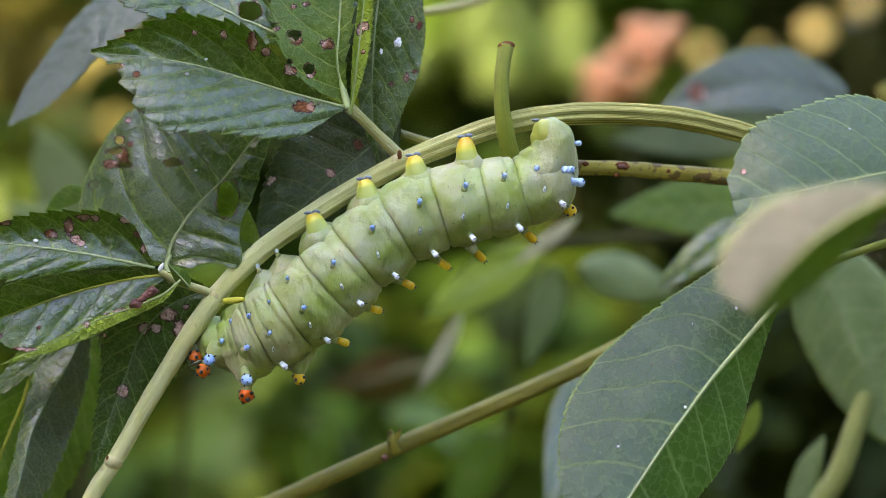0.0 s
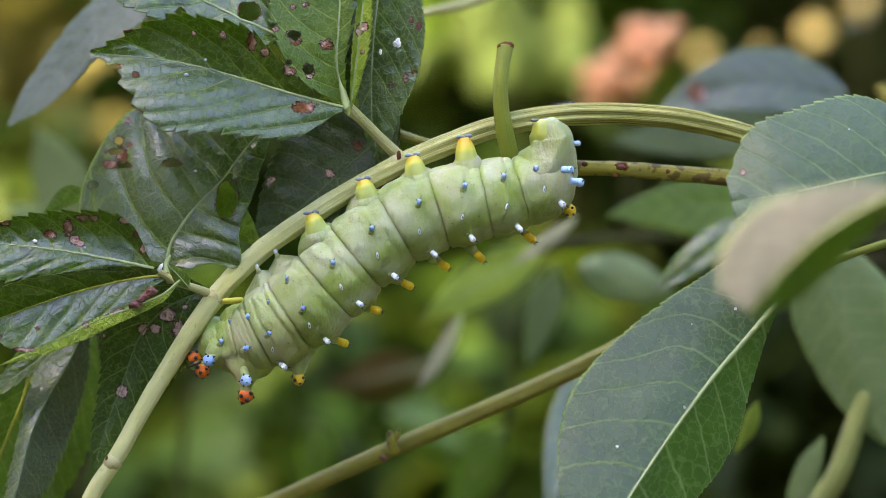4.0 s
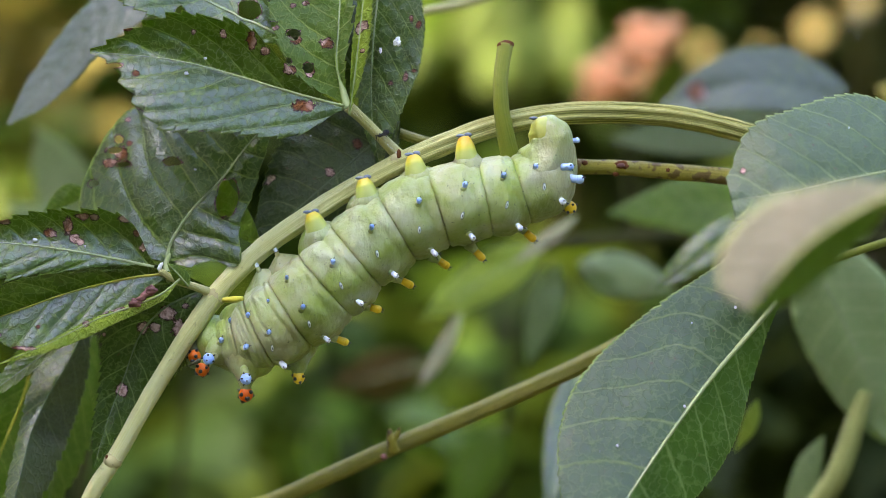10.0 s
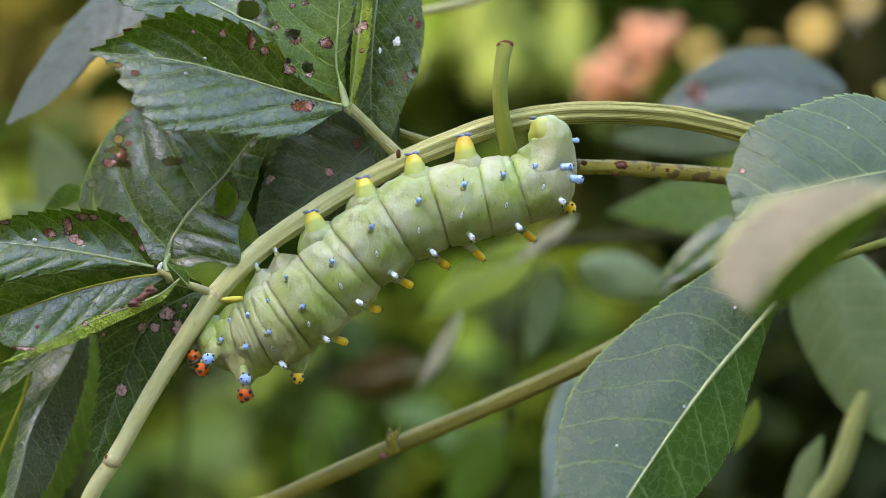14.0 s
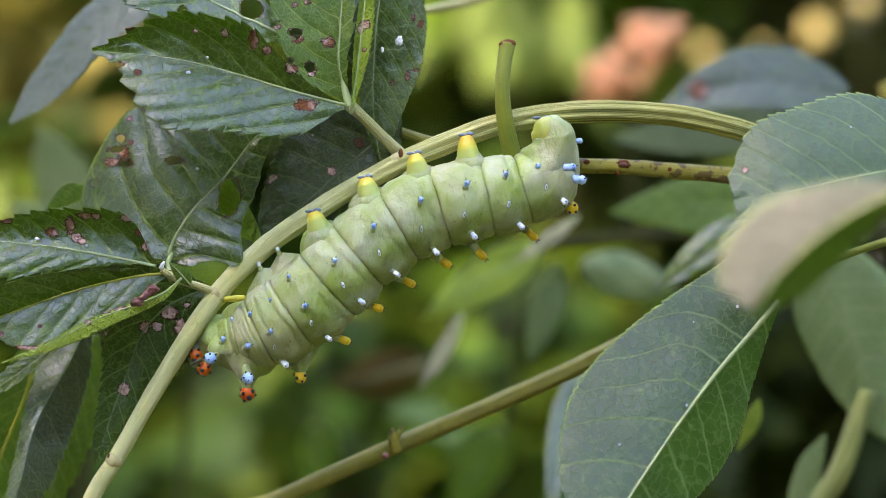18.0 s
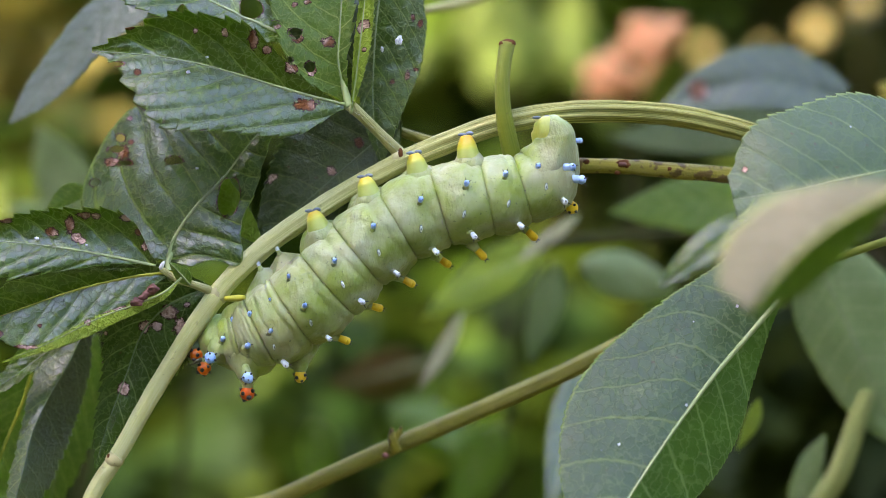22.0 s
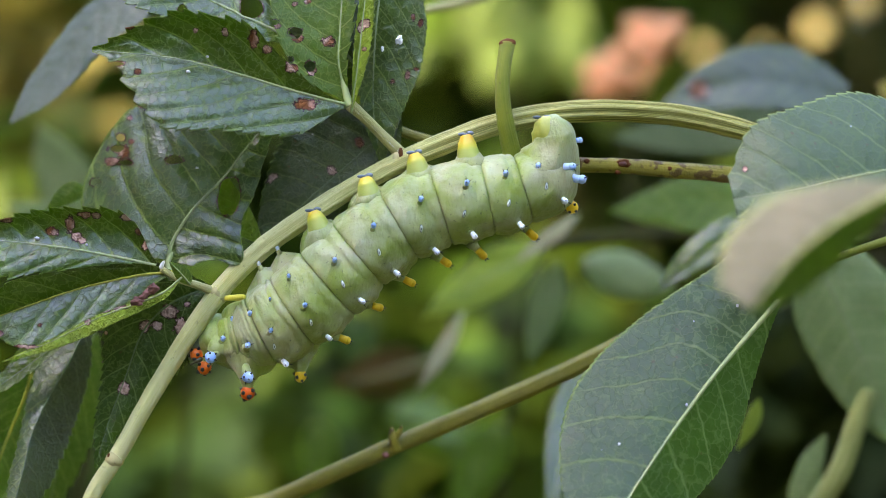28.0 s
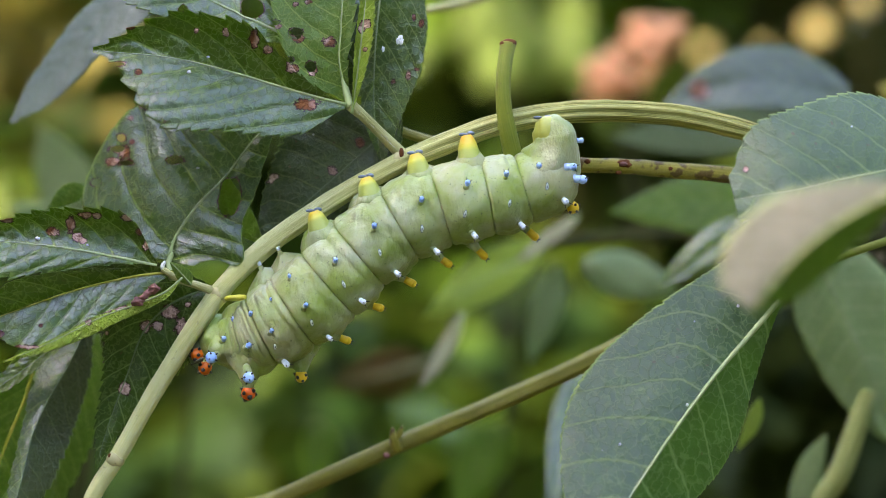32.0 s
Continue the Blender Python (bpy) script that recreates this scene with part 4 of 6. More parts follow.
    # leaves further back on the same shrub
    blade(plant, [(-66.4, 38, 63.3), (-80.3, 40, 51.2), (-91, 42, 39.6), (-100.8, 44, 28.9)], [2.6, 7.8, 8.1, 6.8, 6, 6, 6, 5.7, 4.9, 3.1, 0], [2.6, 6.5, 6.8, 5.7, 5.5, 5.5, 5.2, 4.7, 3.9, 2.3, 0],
          (-0.75, -0.7, -0.75, -0.7), (0.75, 0.8, 0.75, 0.8), mats=(LEAF_SHEEN, LEAF_UNDER, EDGE), label="leaf with grey sky sheen put into its colour", teeth=16, tooth=0.4, ripple=0.3, wave=0.5, seed=12.0, rib=0, n=80, m=12)
    blade(plant, [(-83, 41, 50.6), (-82.6, 42, 45.5), (-88.2, 42, 40.6)], [0, 1.8, 2.6, 2.9, 2.9, 2.6, 2.1, 1.6, 1, 0.5, 0], [0, 0.8, 1, 1, 1, 1, 0.8, 0.7, 0.5, 0.3, 0], (-0.6, -0.6, -0.6, -0.6), (0.2, 0.2, 0.2, 0.2), mats=(LEAF_LIGHT, LEAF_UNDER, EDGE),
          label="fresh green leaf edge lit from behind", teeth=0, ripple=0.1, wave=0.2, seed=13.0, rib=0, n=50, m=8)
    # The half turned from the sky gets a darker green in place of shade.
    blade(plant, [(-78.5, 16, -16.9), (-81.9, 14, -24.8), (-85.9, 11, -32.3), (-89, 8, -39.8), (-90.7, 5, -48.6), (-93.1, 2, -59.2)], [1.2, 3, 4.9, 5.9, 6.7, 7.3, 7.3, 6.8, 5.9, 4.1, 1.2], [1.2, 4.9, 7.1, 6.8, 5.1, 3.7, 2.9, 3.2, 3.2, 2.4, 0.7],
          (1.1, 1.3, 1.1, 1.3), (0.45, 0.7, 0.45, 0.7), mats=(LEAF_GLOSS, LEAF_UNDER, EDGE, LEAF_DARK), label="folded leaf with a sky-grey blade and one coloured dark for shade", teeth=22, tooth=0.7, ripple=0.2, wave=0.3, seed=14.0, rib=0.2, rib_mat=RIB_DARK, n=120, m=14)
    blade(plant, [(-90.1, 22, -20.2), (-93.6, 24, -32.9), (-98.2, 24, -44.2), (-103, 24, -58.1)], [1.3, 2.8, 3.8, 4.5, 4.8, 5, 5, 4.8, 4.3, 3, 1.3], [1.3, 3.8, 5.5, 6.5, 7.3, 7.6, 7.6, 7.1, 6, 4.3, 1.3], (0.2, 0.3, 0.2, 0.3), (-0.3, -0.3, -0.3, -0.3),
          mats=(LEAF_LIGHT, LEAF_UNDER, EDGE), label="fresh green hanging leaf", teeth=0, ripple=0.3, wave=0.5, seed=15.0, rib=0.4, rib_mat=STALK_YELLOW, n=70, m=10)
    blade(plant, [(-80, 34, -19.4), (-83.2, 34, -32.2), (-86.8, 34, -45.1), (-90.9, 34, -63.1)], [1.3, 3.9, 5.7, 6.4, 6.7, 6.7, 6.2, 5.1, 3.9, 2.6, 0.8], [1.3, 2.6, 3.3, 3.9, 3.9, 3.9, 3.6, 3.1, 2.6, 1.5, 0.5], (0.1, 0.2, 0.1, 0.2), (-0.2, -0.3, -0.2, -0.3),
          mats=(LEAF_LIGHT, LEAF_UNDER, EDGE), label="fresh green hanging leaf", teeth=14, tooth=0.8, ripple=0.2, wave=0.6, seed=16.0, rib=0.3, n=80, m=10)
    blade(plant, [(-80.3, 8, -18.4), (-87, 8, -23.3), (-93.7, 8, -28.2), (-101, 8, -33.1)], [0, 1, 1.5, 1.7, 1.8, 2, 2, 2, 1.7, 1.2, 0], [0, 1.2, 2, 2.4, 2.7, 2.9, 2.9, 2.7, 2.4, 1.7, 0], (-0.8, -0.8, -0.8, -0.8), (0.3, 0.3, 0.3, 0.3),
          label="toothed dark leaf under the rolled one", teeth=8, tooth=1.1, ripple=0.3, wave=0.3, seed=17.0, rib=0.2, n=100, m=10)
    blade(plant, [(-79.7, 20, 13), (-83.8, 22, 10.9), (-89.2, 24, 8.1)], [1, 1.2, 1.5, 1.5, 1.5, 1.2, 1.1, 1, 0.7, 0.4, 0], [1, 2.2, 3, 3.2, 3.2, 3, 2.5, 2, 1.2, 0.7, 0], (0.1, 0.1, 0.1, 0.1), (0.1, 0.1, 0.1, 0.1), mats=(LEAF_LIGHT, LEAF_UNDER, EDGE),
          label="fresh green leaf behind the eaten one", teeth=0, ripple=0.1, wave=0.3, seed=20.0, rib=0, n=40, m=8)
    # Added leaf: gives the bite hole the olive of the background.
    blade(plant, [(-39.8, 8.6, 1.1), (-43.7, 8.8, 6), (-46.8, 9, 12.1), (-48, 9, 17.6)], [0.6, 1.5, 2.4, 3.2, 3.7, 3.7, 3.4, 2.7, 2, 1, 0], [0.6, 1.2, 2, 2.4, 2.7, 2.7, 2.4, 2, 1.2, 0.7, 0], (0.1, 0.1, 0.1, 0.1), (0.1, 0.1, 0.1, 0.1), mats=(LEAF_UNDER, LEAF_LIGHT, EDGE),
          label="yellow-green leaf added behind the bite as olive backdrop", teeth=0, ripple=0.1, wave=0.2, seed=28.0, rib=0, n=50, m=8)


main_branch()


def other_stems():
    twig = thing("twig", (0.42, 0.08, 0.0), "brownish green woody twig with corky scars", "twig")
    tube("stem", [(10.7, 9, 18.4), (21.7, 8, 18.1), (38.7, 8, 17.5), (52.3, 9, 16.5), (63.4, 10, 15.5), (83.7, 14, 12.6), (150, 30, -10), (300, 60, -400), (420, 80, -1205)],
         [1.44, 1.56, 1.68, 1.74, 1.8, 1.92, 2.2, 3.2, 5], STEM_BARK, twig, steps=10, sides=20, lumpy=0.14)
    blob("leaf_scar", (38.5, 6.5, 18.0), (1.68, 0.5, 0.96), CORK, twig, "raised brown leaf scar", lump=0.35, detail=3)
    blob("leaf_scar", (38.3, 6.0, 18.0), (0.96, 0.4, 0.48), DEAD, twig, "pale heart of the leaf scar", detail=2)
    blob("leaf_scar", (37.2, 6.7, 16.1), (0.72, 0.3, 0.48), CORK, twig, seed=1)
    blob("leaf_scar", (30.5, 6.4, 18.5), (0.72, 0.4, 0.6), CORK, twig, seed=2)
    blob("leaf_scar", (48.4, 7.2, 17.0), (0.96, 0.4, 0.6), CORK, twig, seed=3)
    cane = thing("cane", (-0.3, 0.09, 0.0), "olive green slanting cane with a small dry bud", "branch")
    tube("stem", [(-300, 90, -1205), (-180, 60, -420), (-57.2, 26, -64.2), (-38.2, 25, -56.4), (-28.0, 24, -51.7), (-11.6, 23, -44.3), (8.5, 22, -35.7), (27.3, 22, -27.3), (39.2, 22, -21.4), (58.9, 24, -11.0), (91.4, 30, 5.4)],
         [5, 3.5, 1.92, 1.92, 1.92, 1.92, 1.92, 1.92, 1.8, 1.56, 1.08], STEM_OLIVE, cane, steps=9, sides=32, ridges=6, ridge=0.10, lumpy=0.06)
    tube("bud", [(-10.6, 21, -44.8), (-11.4, 20, -41.9), (-11.8, 20, -39.7)], [1.32, 1.08, 0.36], STEM_BARK, cane, "small brown dry bud", sides=10, lumpy=0.3)
    tube("bud", [(-11.3, 20, -42.8), (-10.0, 20, -40.9), (-9.5, 20, -39.4)], [0.72, 0.72, 0.24], STEM_BARK, cane, sides=8, lumpy=0.3)
    blob("bud_scar", (-13.1, 20.5, -46.0), (0.84, 0.6, 0.72), DEAD, cane, "pale bud scar")
    high = thing("twig", (0.3, 0.2, 0.0), "pale twig high above the leaves", "twig")
    tube("stem", [(300, 200, -1205), (290, 160, -300), (240, 110, 90), (44.4, 80, 75.8), (21.5, 66, 65.8), (7.8, 62, 59.6), (-3.0, 60, 57.0), (-16.4, 58, 54.1)], [5, 4, 3, 0.96, 1.08, 1.08, 1.08, 0.72], STEM_PALE, high, sides=12)


other_stems()


def right_shoot():
    shoot = thing("leafy_shoot", (0.5, 0.05, 0.0), "leafy shoot with large serrated green leaves", "branch")
    tube("stem", [(500, 50, -1205), (330, 30, -500), (190, 20, -60), (139.7, 20, 2.8), (120.4, 18, 17.7), (114.7, 20, 30.3)], [5, 4, 2.6, 2.4, 2.2, 1.6], STEM, shoot, sides=14)
    tube("petiole", [(126.7, 18, 10.2), (80.1, 4, -3.5), (73.7, 2, -8.8), (71.1, 2, -11.3)], [0.96, 0.84, 0.72, 0.72], STEM_FRESH, shoot, "pale leaf stalk", sides=12)
    tube("petiole", [(121.7, 18, 16.5), (112, -6, 17.5), (101.8, -14, 17.8)], [1.08, 0.84, 0.72], STEM_PALE, shoot, sides=12)
    tube("petiole", [(124.2, 18, 12.7), (116, -60, 14.0), (74.2, -112, 9.7)], [1.08, 0.84, 0.72], STEM_PALE, shoot, sides=12)
    # Left half takes the lit green: light through it is put into the colour.
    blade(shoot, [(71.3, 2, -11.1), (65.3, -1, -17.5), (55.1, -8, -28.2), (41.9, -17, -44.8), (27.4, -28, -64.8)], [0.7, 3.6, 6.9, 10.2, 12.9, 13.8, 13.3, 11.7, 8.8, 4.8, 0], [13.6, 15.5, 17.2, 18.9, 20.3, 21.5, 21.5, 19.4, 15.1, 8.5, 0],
          (0.5, 0.5, 0.5, 0.5), (0.35, 0.5, 0.35, 0.5), mats=(LEAF_BROAD_DIM, LEAF_UNDER, EDGE, LEAF_BROAD_LIT), label="large broad green leaf with pale midrib and fine net of veins",
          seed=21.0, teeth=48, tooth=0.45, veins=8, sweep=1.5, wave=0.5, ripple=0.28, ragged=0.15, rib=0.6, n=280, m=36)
    blade(shoot, [(102.2, -14, 17.9), (81.9, -20, 14.2), (70.1, -22, 11.6), (58.6, -20, 9.8)], [0, 1.2, 2.9, 4, 4.6, 5.2, 5.8, 6.3, 6.4, 6.2, 3.9], [6.9, 12.7, 16.1, 17.7, 17.9, 17.5, 16.9, 16.5, 15.8, 13.3, 3],
          (-0.7, -0.5, -0.7, -0.5), (0.5, 0.75, 0.55, 0.6), mats=(LEAF_VEILED, LEAF_UNDER, EDGE), label="broad grey-green leaf with toothed edge, sheen of sky",
          seed=22.0, teeth=20, tooth=0.75, veins=6, sweep=2.2, ripple=0.5, wave=0.9, rib=0.35, spots=[(61.4, 16, 0.58, 0.69)], n=200, m=30)
    # Pale half against green half: sunlight painted in by material.
    blade(shoot, [(74, -112, 9.6), (64.3, -112, 4.3), (57.1, -111, -1.6), (50.1, -110, -10.3)], [0.9, 2.8, 4.2, 5.1, 5.8, 6.3, 6.5, 6.2, 5.2, 3.5, 1.1], [0.9, 3.2, 4.8, 6.2, 7.5, 8.8, 9.7, 10.1, 9.7, 8.6, 5.8],
          (0.7, 0.9, 0.7, 0.9), (0.35, 0.45, 0.35, 0.45), mats=(LEAF_SUN_PALE, LEAF_UNDER, EDGE, LEAF_LIGHT), label="pale sunlit folded leaf close to the lens", teeth=0, ripple=0.4, wave=0.9, seed=23.0, rib=0.25, n=80, m=14)
    leaf(shoot, (87.6, 66, 0.3), (109.6, 70, -47.8), (2.4, 0, 0), 15.0, 11.4, 0.1, 0.1, mats=(LEAF_HAZY, LEAF_UNDER, EDGE), label="soft light green leaf", seed=25.0, point=0.7, **BLUR)
    for k, (p, r) in enumerate((((35.8, -15.6, -40.4), 0.3), ((62.2, 0.4, -12.4), 0.35), ((50.1, -11.7, -32.6), 0.3))):
        blob("white_speck", p, (r, 0.2, r), SPECK, shoot, "small white dropping", lump=0.6, detail=2, seed=20 + k)
    low = thing("leafy_shoot", (0.09, 0.11, 0.0), "pale green young shoot standing lower down", "branch")
    tube("stem", [(90, 110, -1205), (92, 90, -400), (90.6, 72, -65.6), (96, 70, -54.4), (100.3, 70, -42), (102.6, 70, -34.5)], [6, 5, 2.8, 2.7, 2.6, 2.2], STEM, low, sides=12)
    blade(low, [(93.2, 74, -45.8), (90.2, 74, -55.5), (85.4, 74, -72.1)], [0, 1.1, 1.7, 1.9, 2.1, 2.1, 1.9, 1.7, 1.2, 0.7, 0], [0, 1.9, 3.3, 4.2, 4.4, 4.4, 4.2, 3.6, 2.5, 1.4, 0], (0.2, 0.2, 0.2, 0.2), (0.4, 0.4, 0.4, 0.4), mats=(LEAF_HAZY, LEAF_UNDER, EDGE), label="pale green young leaf", teeth=0, seed=26.0, rib=0, n=40, m=8)
    blade(low, [(75.1, 60, -35.9), (72.8, 60, -41.9), (69.7, 60, -48.7)], [0, 1.1, 1.9, 2.2, 2.3, 2.3, 2.2, 1.6, 1.1, 0.5, 0], [0, 0.8, 1.3, 1.6, 1.6, 1.6, 1.3, 1.1, 0.8, 0.4, 0], (0.2, 0.2, 0.2, 0.2), (0.2, 0.2, 0.2, 0.2), mats=(LEAF_UNDER, LEAF_YELLOW, EDGE), label="small yellow-green leaf", teeth=0, seed=27.0, rib=0, n=40, m=8)


right_shoot()


def soft_shoots():
    a = thing("leafy_shoot", (0.45, 0.2, 0.0), "shoot with broad grey-green leaves behind the twig", "branch")
    tube("stem", [(450, 200, -1205), (330, 160, -300), (128.4, 120, 16.8), (116.4, 120, 43.8)], [6, 4, 3, 2], STEM_OLIVE, a, sides=10)
    blade(a, [(105.2, 112, 39), (90.4, 112, 42.7), (74.2, 112, 42.7), (55.7, 112, 36.1)], [3, 5.9, 7.1, 7.7, 7.7, 7.4, 6.8, 5.9, 4.4, 3, 0], [3, 6.5, 8.3, 9.8, 10.3, 9.8, 8.3, 6.8, 5, 2.7, 0], (-0.5, -0.4, -0.5, -0.4), (0.35, 0.45, 0.35, 0.45), mats=(LEAF_DARK, LEAF_UNDER, EDGE), label="broad blue-grey leaf with a torn pink hole",
          spots=[(66.3, 41.2, 2.51, 2.96)], teeth=0, ripple=0.3, wave=0.8, seed=31.0, rib=0, n=60, m=12)
    blade(a, [(88.6, 100, 13.6), (68.9, 105, 12.7), (43, 110, 9.4)], [0, 5.8, 8.2, 9.3, 9.6, 9.1, 7.9, 6.4, 4.7, 2.6, 0], [0, 4.4, 6.4, 7.3, 7.6, 7.3, 6.4, 5.3, 3.8, 2, 0], (-0.2, -0.2, -0.2, -0.2), (0.3, 0.3, 0.3, 0.3), mats=(LEAF_LIGHT, LEAF_UNDER, EDGE), label="soft green leaf under the twig", teeth=0, ripple=0.3, wave=0.8, seed=32.0, rib=0, n=50, m=10)
    blade(a, [(93.1, 150, 35.2), (71, 150, 33.6), (45.9, 150, 30.5)], [1.6, 5.7, 7.2, 7.9, 8.2, 7.9, 6.9, 5.7, 4.1, 2.2, 0], [1.6, 3.8, 5, 5.7, 5.7, 5.3, 4.7, 3.8, 2.5, 1.3, 0], (-0.2, -0.2, -0.2, -0.2), (0.2, 0.2, 0.2, 0.2), mats=(LEAF_MOSS, LEAF_UNDER, EDGE), label="soft grey-green leaf behind the arched stem", teeth=0, ripple=0.3, wave=0.8, seed=33.5, rib=0, n=50, m=10)
    leaf(a, (75.5, 62, 8.4), (49.8, 62, -10.5), (0, 0, 0), 3.6, 4.8, -0.3, 0.5, seed=33.0, **BLUR)
    b = thing("leafy_shoot", (0.33, 0.25, 0.0), "shoot with soft yellow-green hanging leaves", "branch")
    tube("stem", [(330, 250, -1205), (280, 220, -400), (159.3, 180, -12.8), (83.3, 165, 2.8), (37.3, 150, 1.9), (25.9, 140, 0.4)], [6, 4, 2.5, 2, 1.8, 1.5], STEM_FAR, b, sides=10)
    leaf(b, (27.3, 135, 0.4), (-6.5, 130, -19.4), (0, 0, 1.2), 6.24, 6.6, -0.2, 0.3, mats=(LEAF_UNDER, LEAF_YELLOW, EDGE), seed=34.0, **BLUR)
    leaf(b, (4.9, 120, -16.9), (-7.8, 118, -38.5), (2.16, 0, 0), 1.92, 2.4, 0.2, 0.2, mats=(LEAF_DRY, LEAF_UNDER, EDGE), label="withered beige curled leaf", seed=35.0, **BLUR)
    leaf(b, (31.6, 145, -4.3), (23.0, 145, -32.4), (0, 0, 0), 4.8, 4.8, 0.1, 0.2, mats=(LEAF_HAZY, LEAF_UNDER, EDGE), seed=36.0, **BLUR)
    leaf(b, (36.8, 140, -4.3), (64.6, 140, -12.0), (0, 0, 1.2), 6.0, 7.2, 0.4, 0.1, mats=(LEAF_HAZY, LEAF_UNDER, EDGE), seed=37.0, **BLUR)
    leaf(b, (36.2, 105, -28.9), (25.4, 76, -66.3), (0, 0, 0), 6.6, 5.4, -0.1, 0.2, mats=(LEAF_GLOSS, LEAF_UNDER, EDGE), label="blue-grey leaf tilted to the sky", seed=38.0, **BLUR)
    leaf(b, (-4.4, 230, -35.3), (-37.1, 230, -44.4), (0, 0, 0), 8.2, 7.6, 0.2, 0.2, mats=(LEAF_BROWN, LEAF_BROWN, EDGE), label="rusty brown dead leaf", seed=40.0, **BLUR)
    leaf(b, (35.1, 112, 8.5), (18.1, 112, -4.1), (0, 0, 0), 1.92, 1.68, -0.3, 0.5, mats=(LEAF_DRY, LEAF_UNDER, EDGE), label="pale dry leaf tip", seed=39.0, **BLUR)
    c = thing("leafy_shoot", (-0.16, 0.2, 0.0), "soft grey-green shoot behind the eaten leaves", "branch")
    tube("stem", [(-160, 200, -1205), (-150, 195, -400), (-99.2, 185, -13.4), (-103.7, 182, 6.4)], [5, 4, 2, 1.4], STEM_FAR, c, sides=8)
    blade(c, [(-102.6, 180, 5.6), (-109.6, 178, 17.9), (-117.5, 176, 35.8)], [0, 4.9, 7.6, 8.9, 9.5, 9.2, 8.2, 6.9, 4.9, 2.6, 0], [0, 4.6, 7.2, 8.6, 8.9, 8.6, 7.9, 6.6, 4.6, 2.3, 0], (0.3, 0.3, 0.3, 0.3), (-0.2, -0.2, -0.2, -0.2), mats=(LEAF_SAGE, LEAF_UNDER, EDGE), label="soft grey-green leaf", teeth=0, seed=41.0, rib=0, n=40, m=8)
    blade(c, [(-102.1, 180, 4.8), (-113.7, 178, 6.4), (-127.3, 176, 12.9)], [0, 3.3, 4.9, 5.9, 6.3, 5.9, 5.3, 4.6, 3.3, 1.6, 0], [0, 3.3, 5.6, 6.6, 6.9, 6.6, 5.9, 4.6, 3.3, 1.6, 0], (0.2, 0.2, 0.2, 0.2), (0.2, 0.2, 0.2, 0.2), mats=(LEAF_SAGE, LEAF_UNDER, EDGE), label="soft grey-green leaf", teeth=0, seed=42.0, rib=0, n=40, m=8)
    flower = thing("dried_flower_head", (0.12, 0.4, 0.0), "salmon pink faded flower head on a tall stalk", "flower")
    tube("stalk", [(120, 400, -1205), (90, 390, -300), (68.0, 380, 69.0)], [3, 2.5, 1.2], STEM_FAR, flower, sides=8)
    rnd = random.Random(5)
    for px in (((59.5, 380, 62.6), 7), ((69.1, 380, 69.0), 9), ((76.6, 380, 77.6), 7), ((82.0, 380, 81.9), 5), ((62.0, 370, 59.3), 7)):
        c, r = px
        for k in range(7):
            q = (c[0] + rnd.uniform(-r, r), c[1] + rnd.uniform(-r, r), c[2] + rnd.uniform(-r, r) * 0.8)
            blob("petal", q, (4.5, 1.6, 3.6), PETAL, flower, turn=(rnd.uniform(-40, 40), rnd.uniform(-90, 90), 0), lump=0.5, detail=1, seed=k)


def blossoms():
    rnd = random.Random(8)
    # Yellow discs added for the blurred bright spots of sunlit leaves.
    for p, r in (((225.6, 900, 131.2), 8.5), ((157.0, 900, 118.5), 7), ((190.3, 880, 118.6), 4), ((253.1, 900, 149.0), 7)):
        plant = thing("wildflower", (p[0] / 1000, p[1] / 1000, 0.0), "pale yellow petalled disc on a stalk, standing in for sunlit leaves", "flower", "blossoms behind the shrub")
        tube("stalk", [(p[0], p[1], -1205), (p[0] + 15, p[1], -500), p], [2.5, 1.8, 1], STEM_FAR, plant, sides=8)
        for k in range(6):
            w = math.pi * k / 3
            blob("petal", (p[0] + r * 0.55 * math.cos(w), p[1] - 3 + rnd.uniform(-2, 2), p[2] + r * 0.55 * math.sin(w)), (r * 0.55, 3, r * 0.38), PETAL_YELLOW, plant, turn=(0, -math.degrees(w), 0), detail=1)


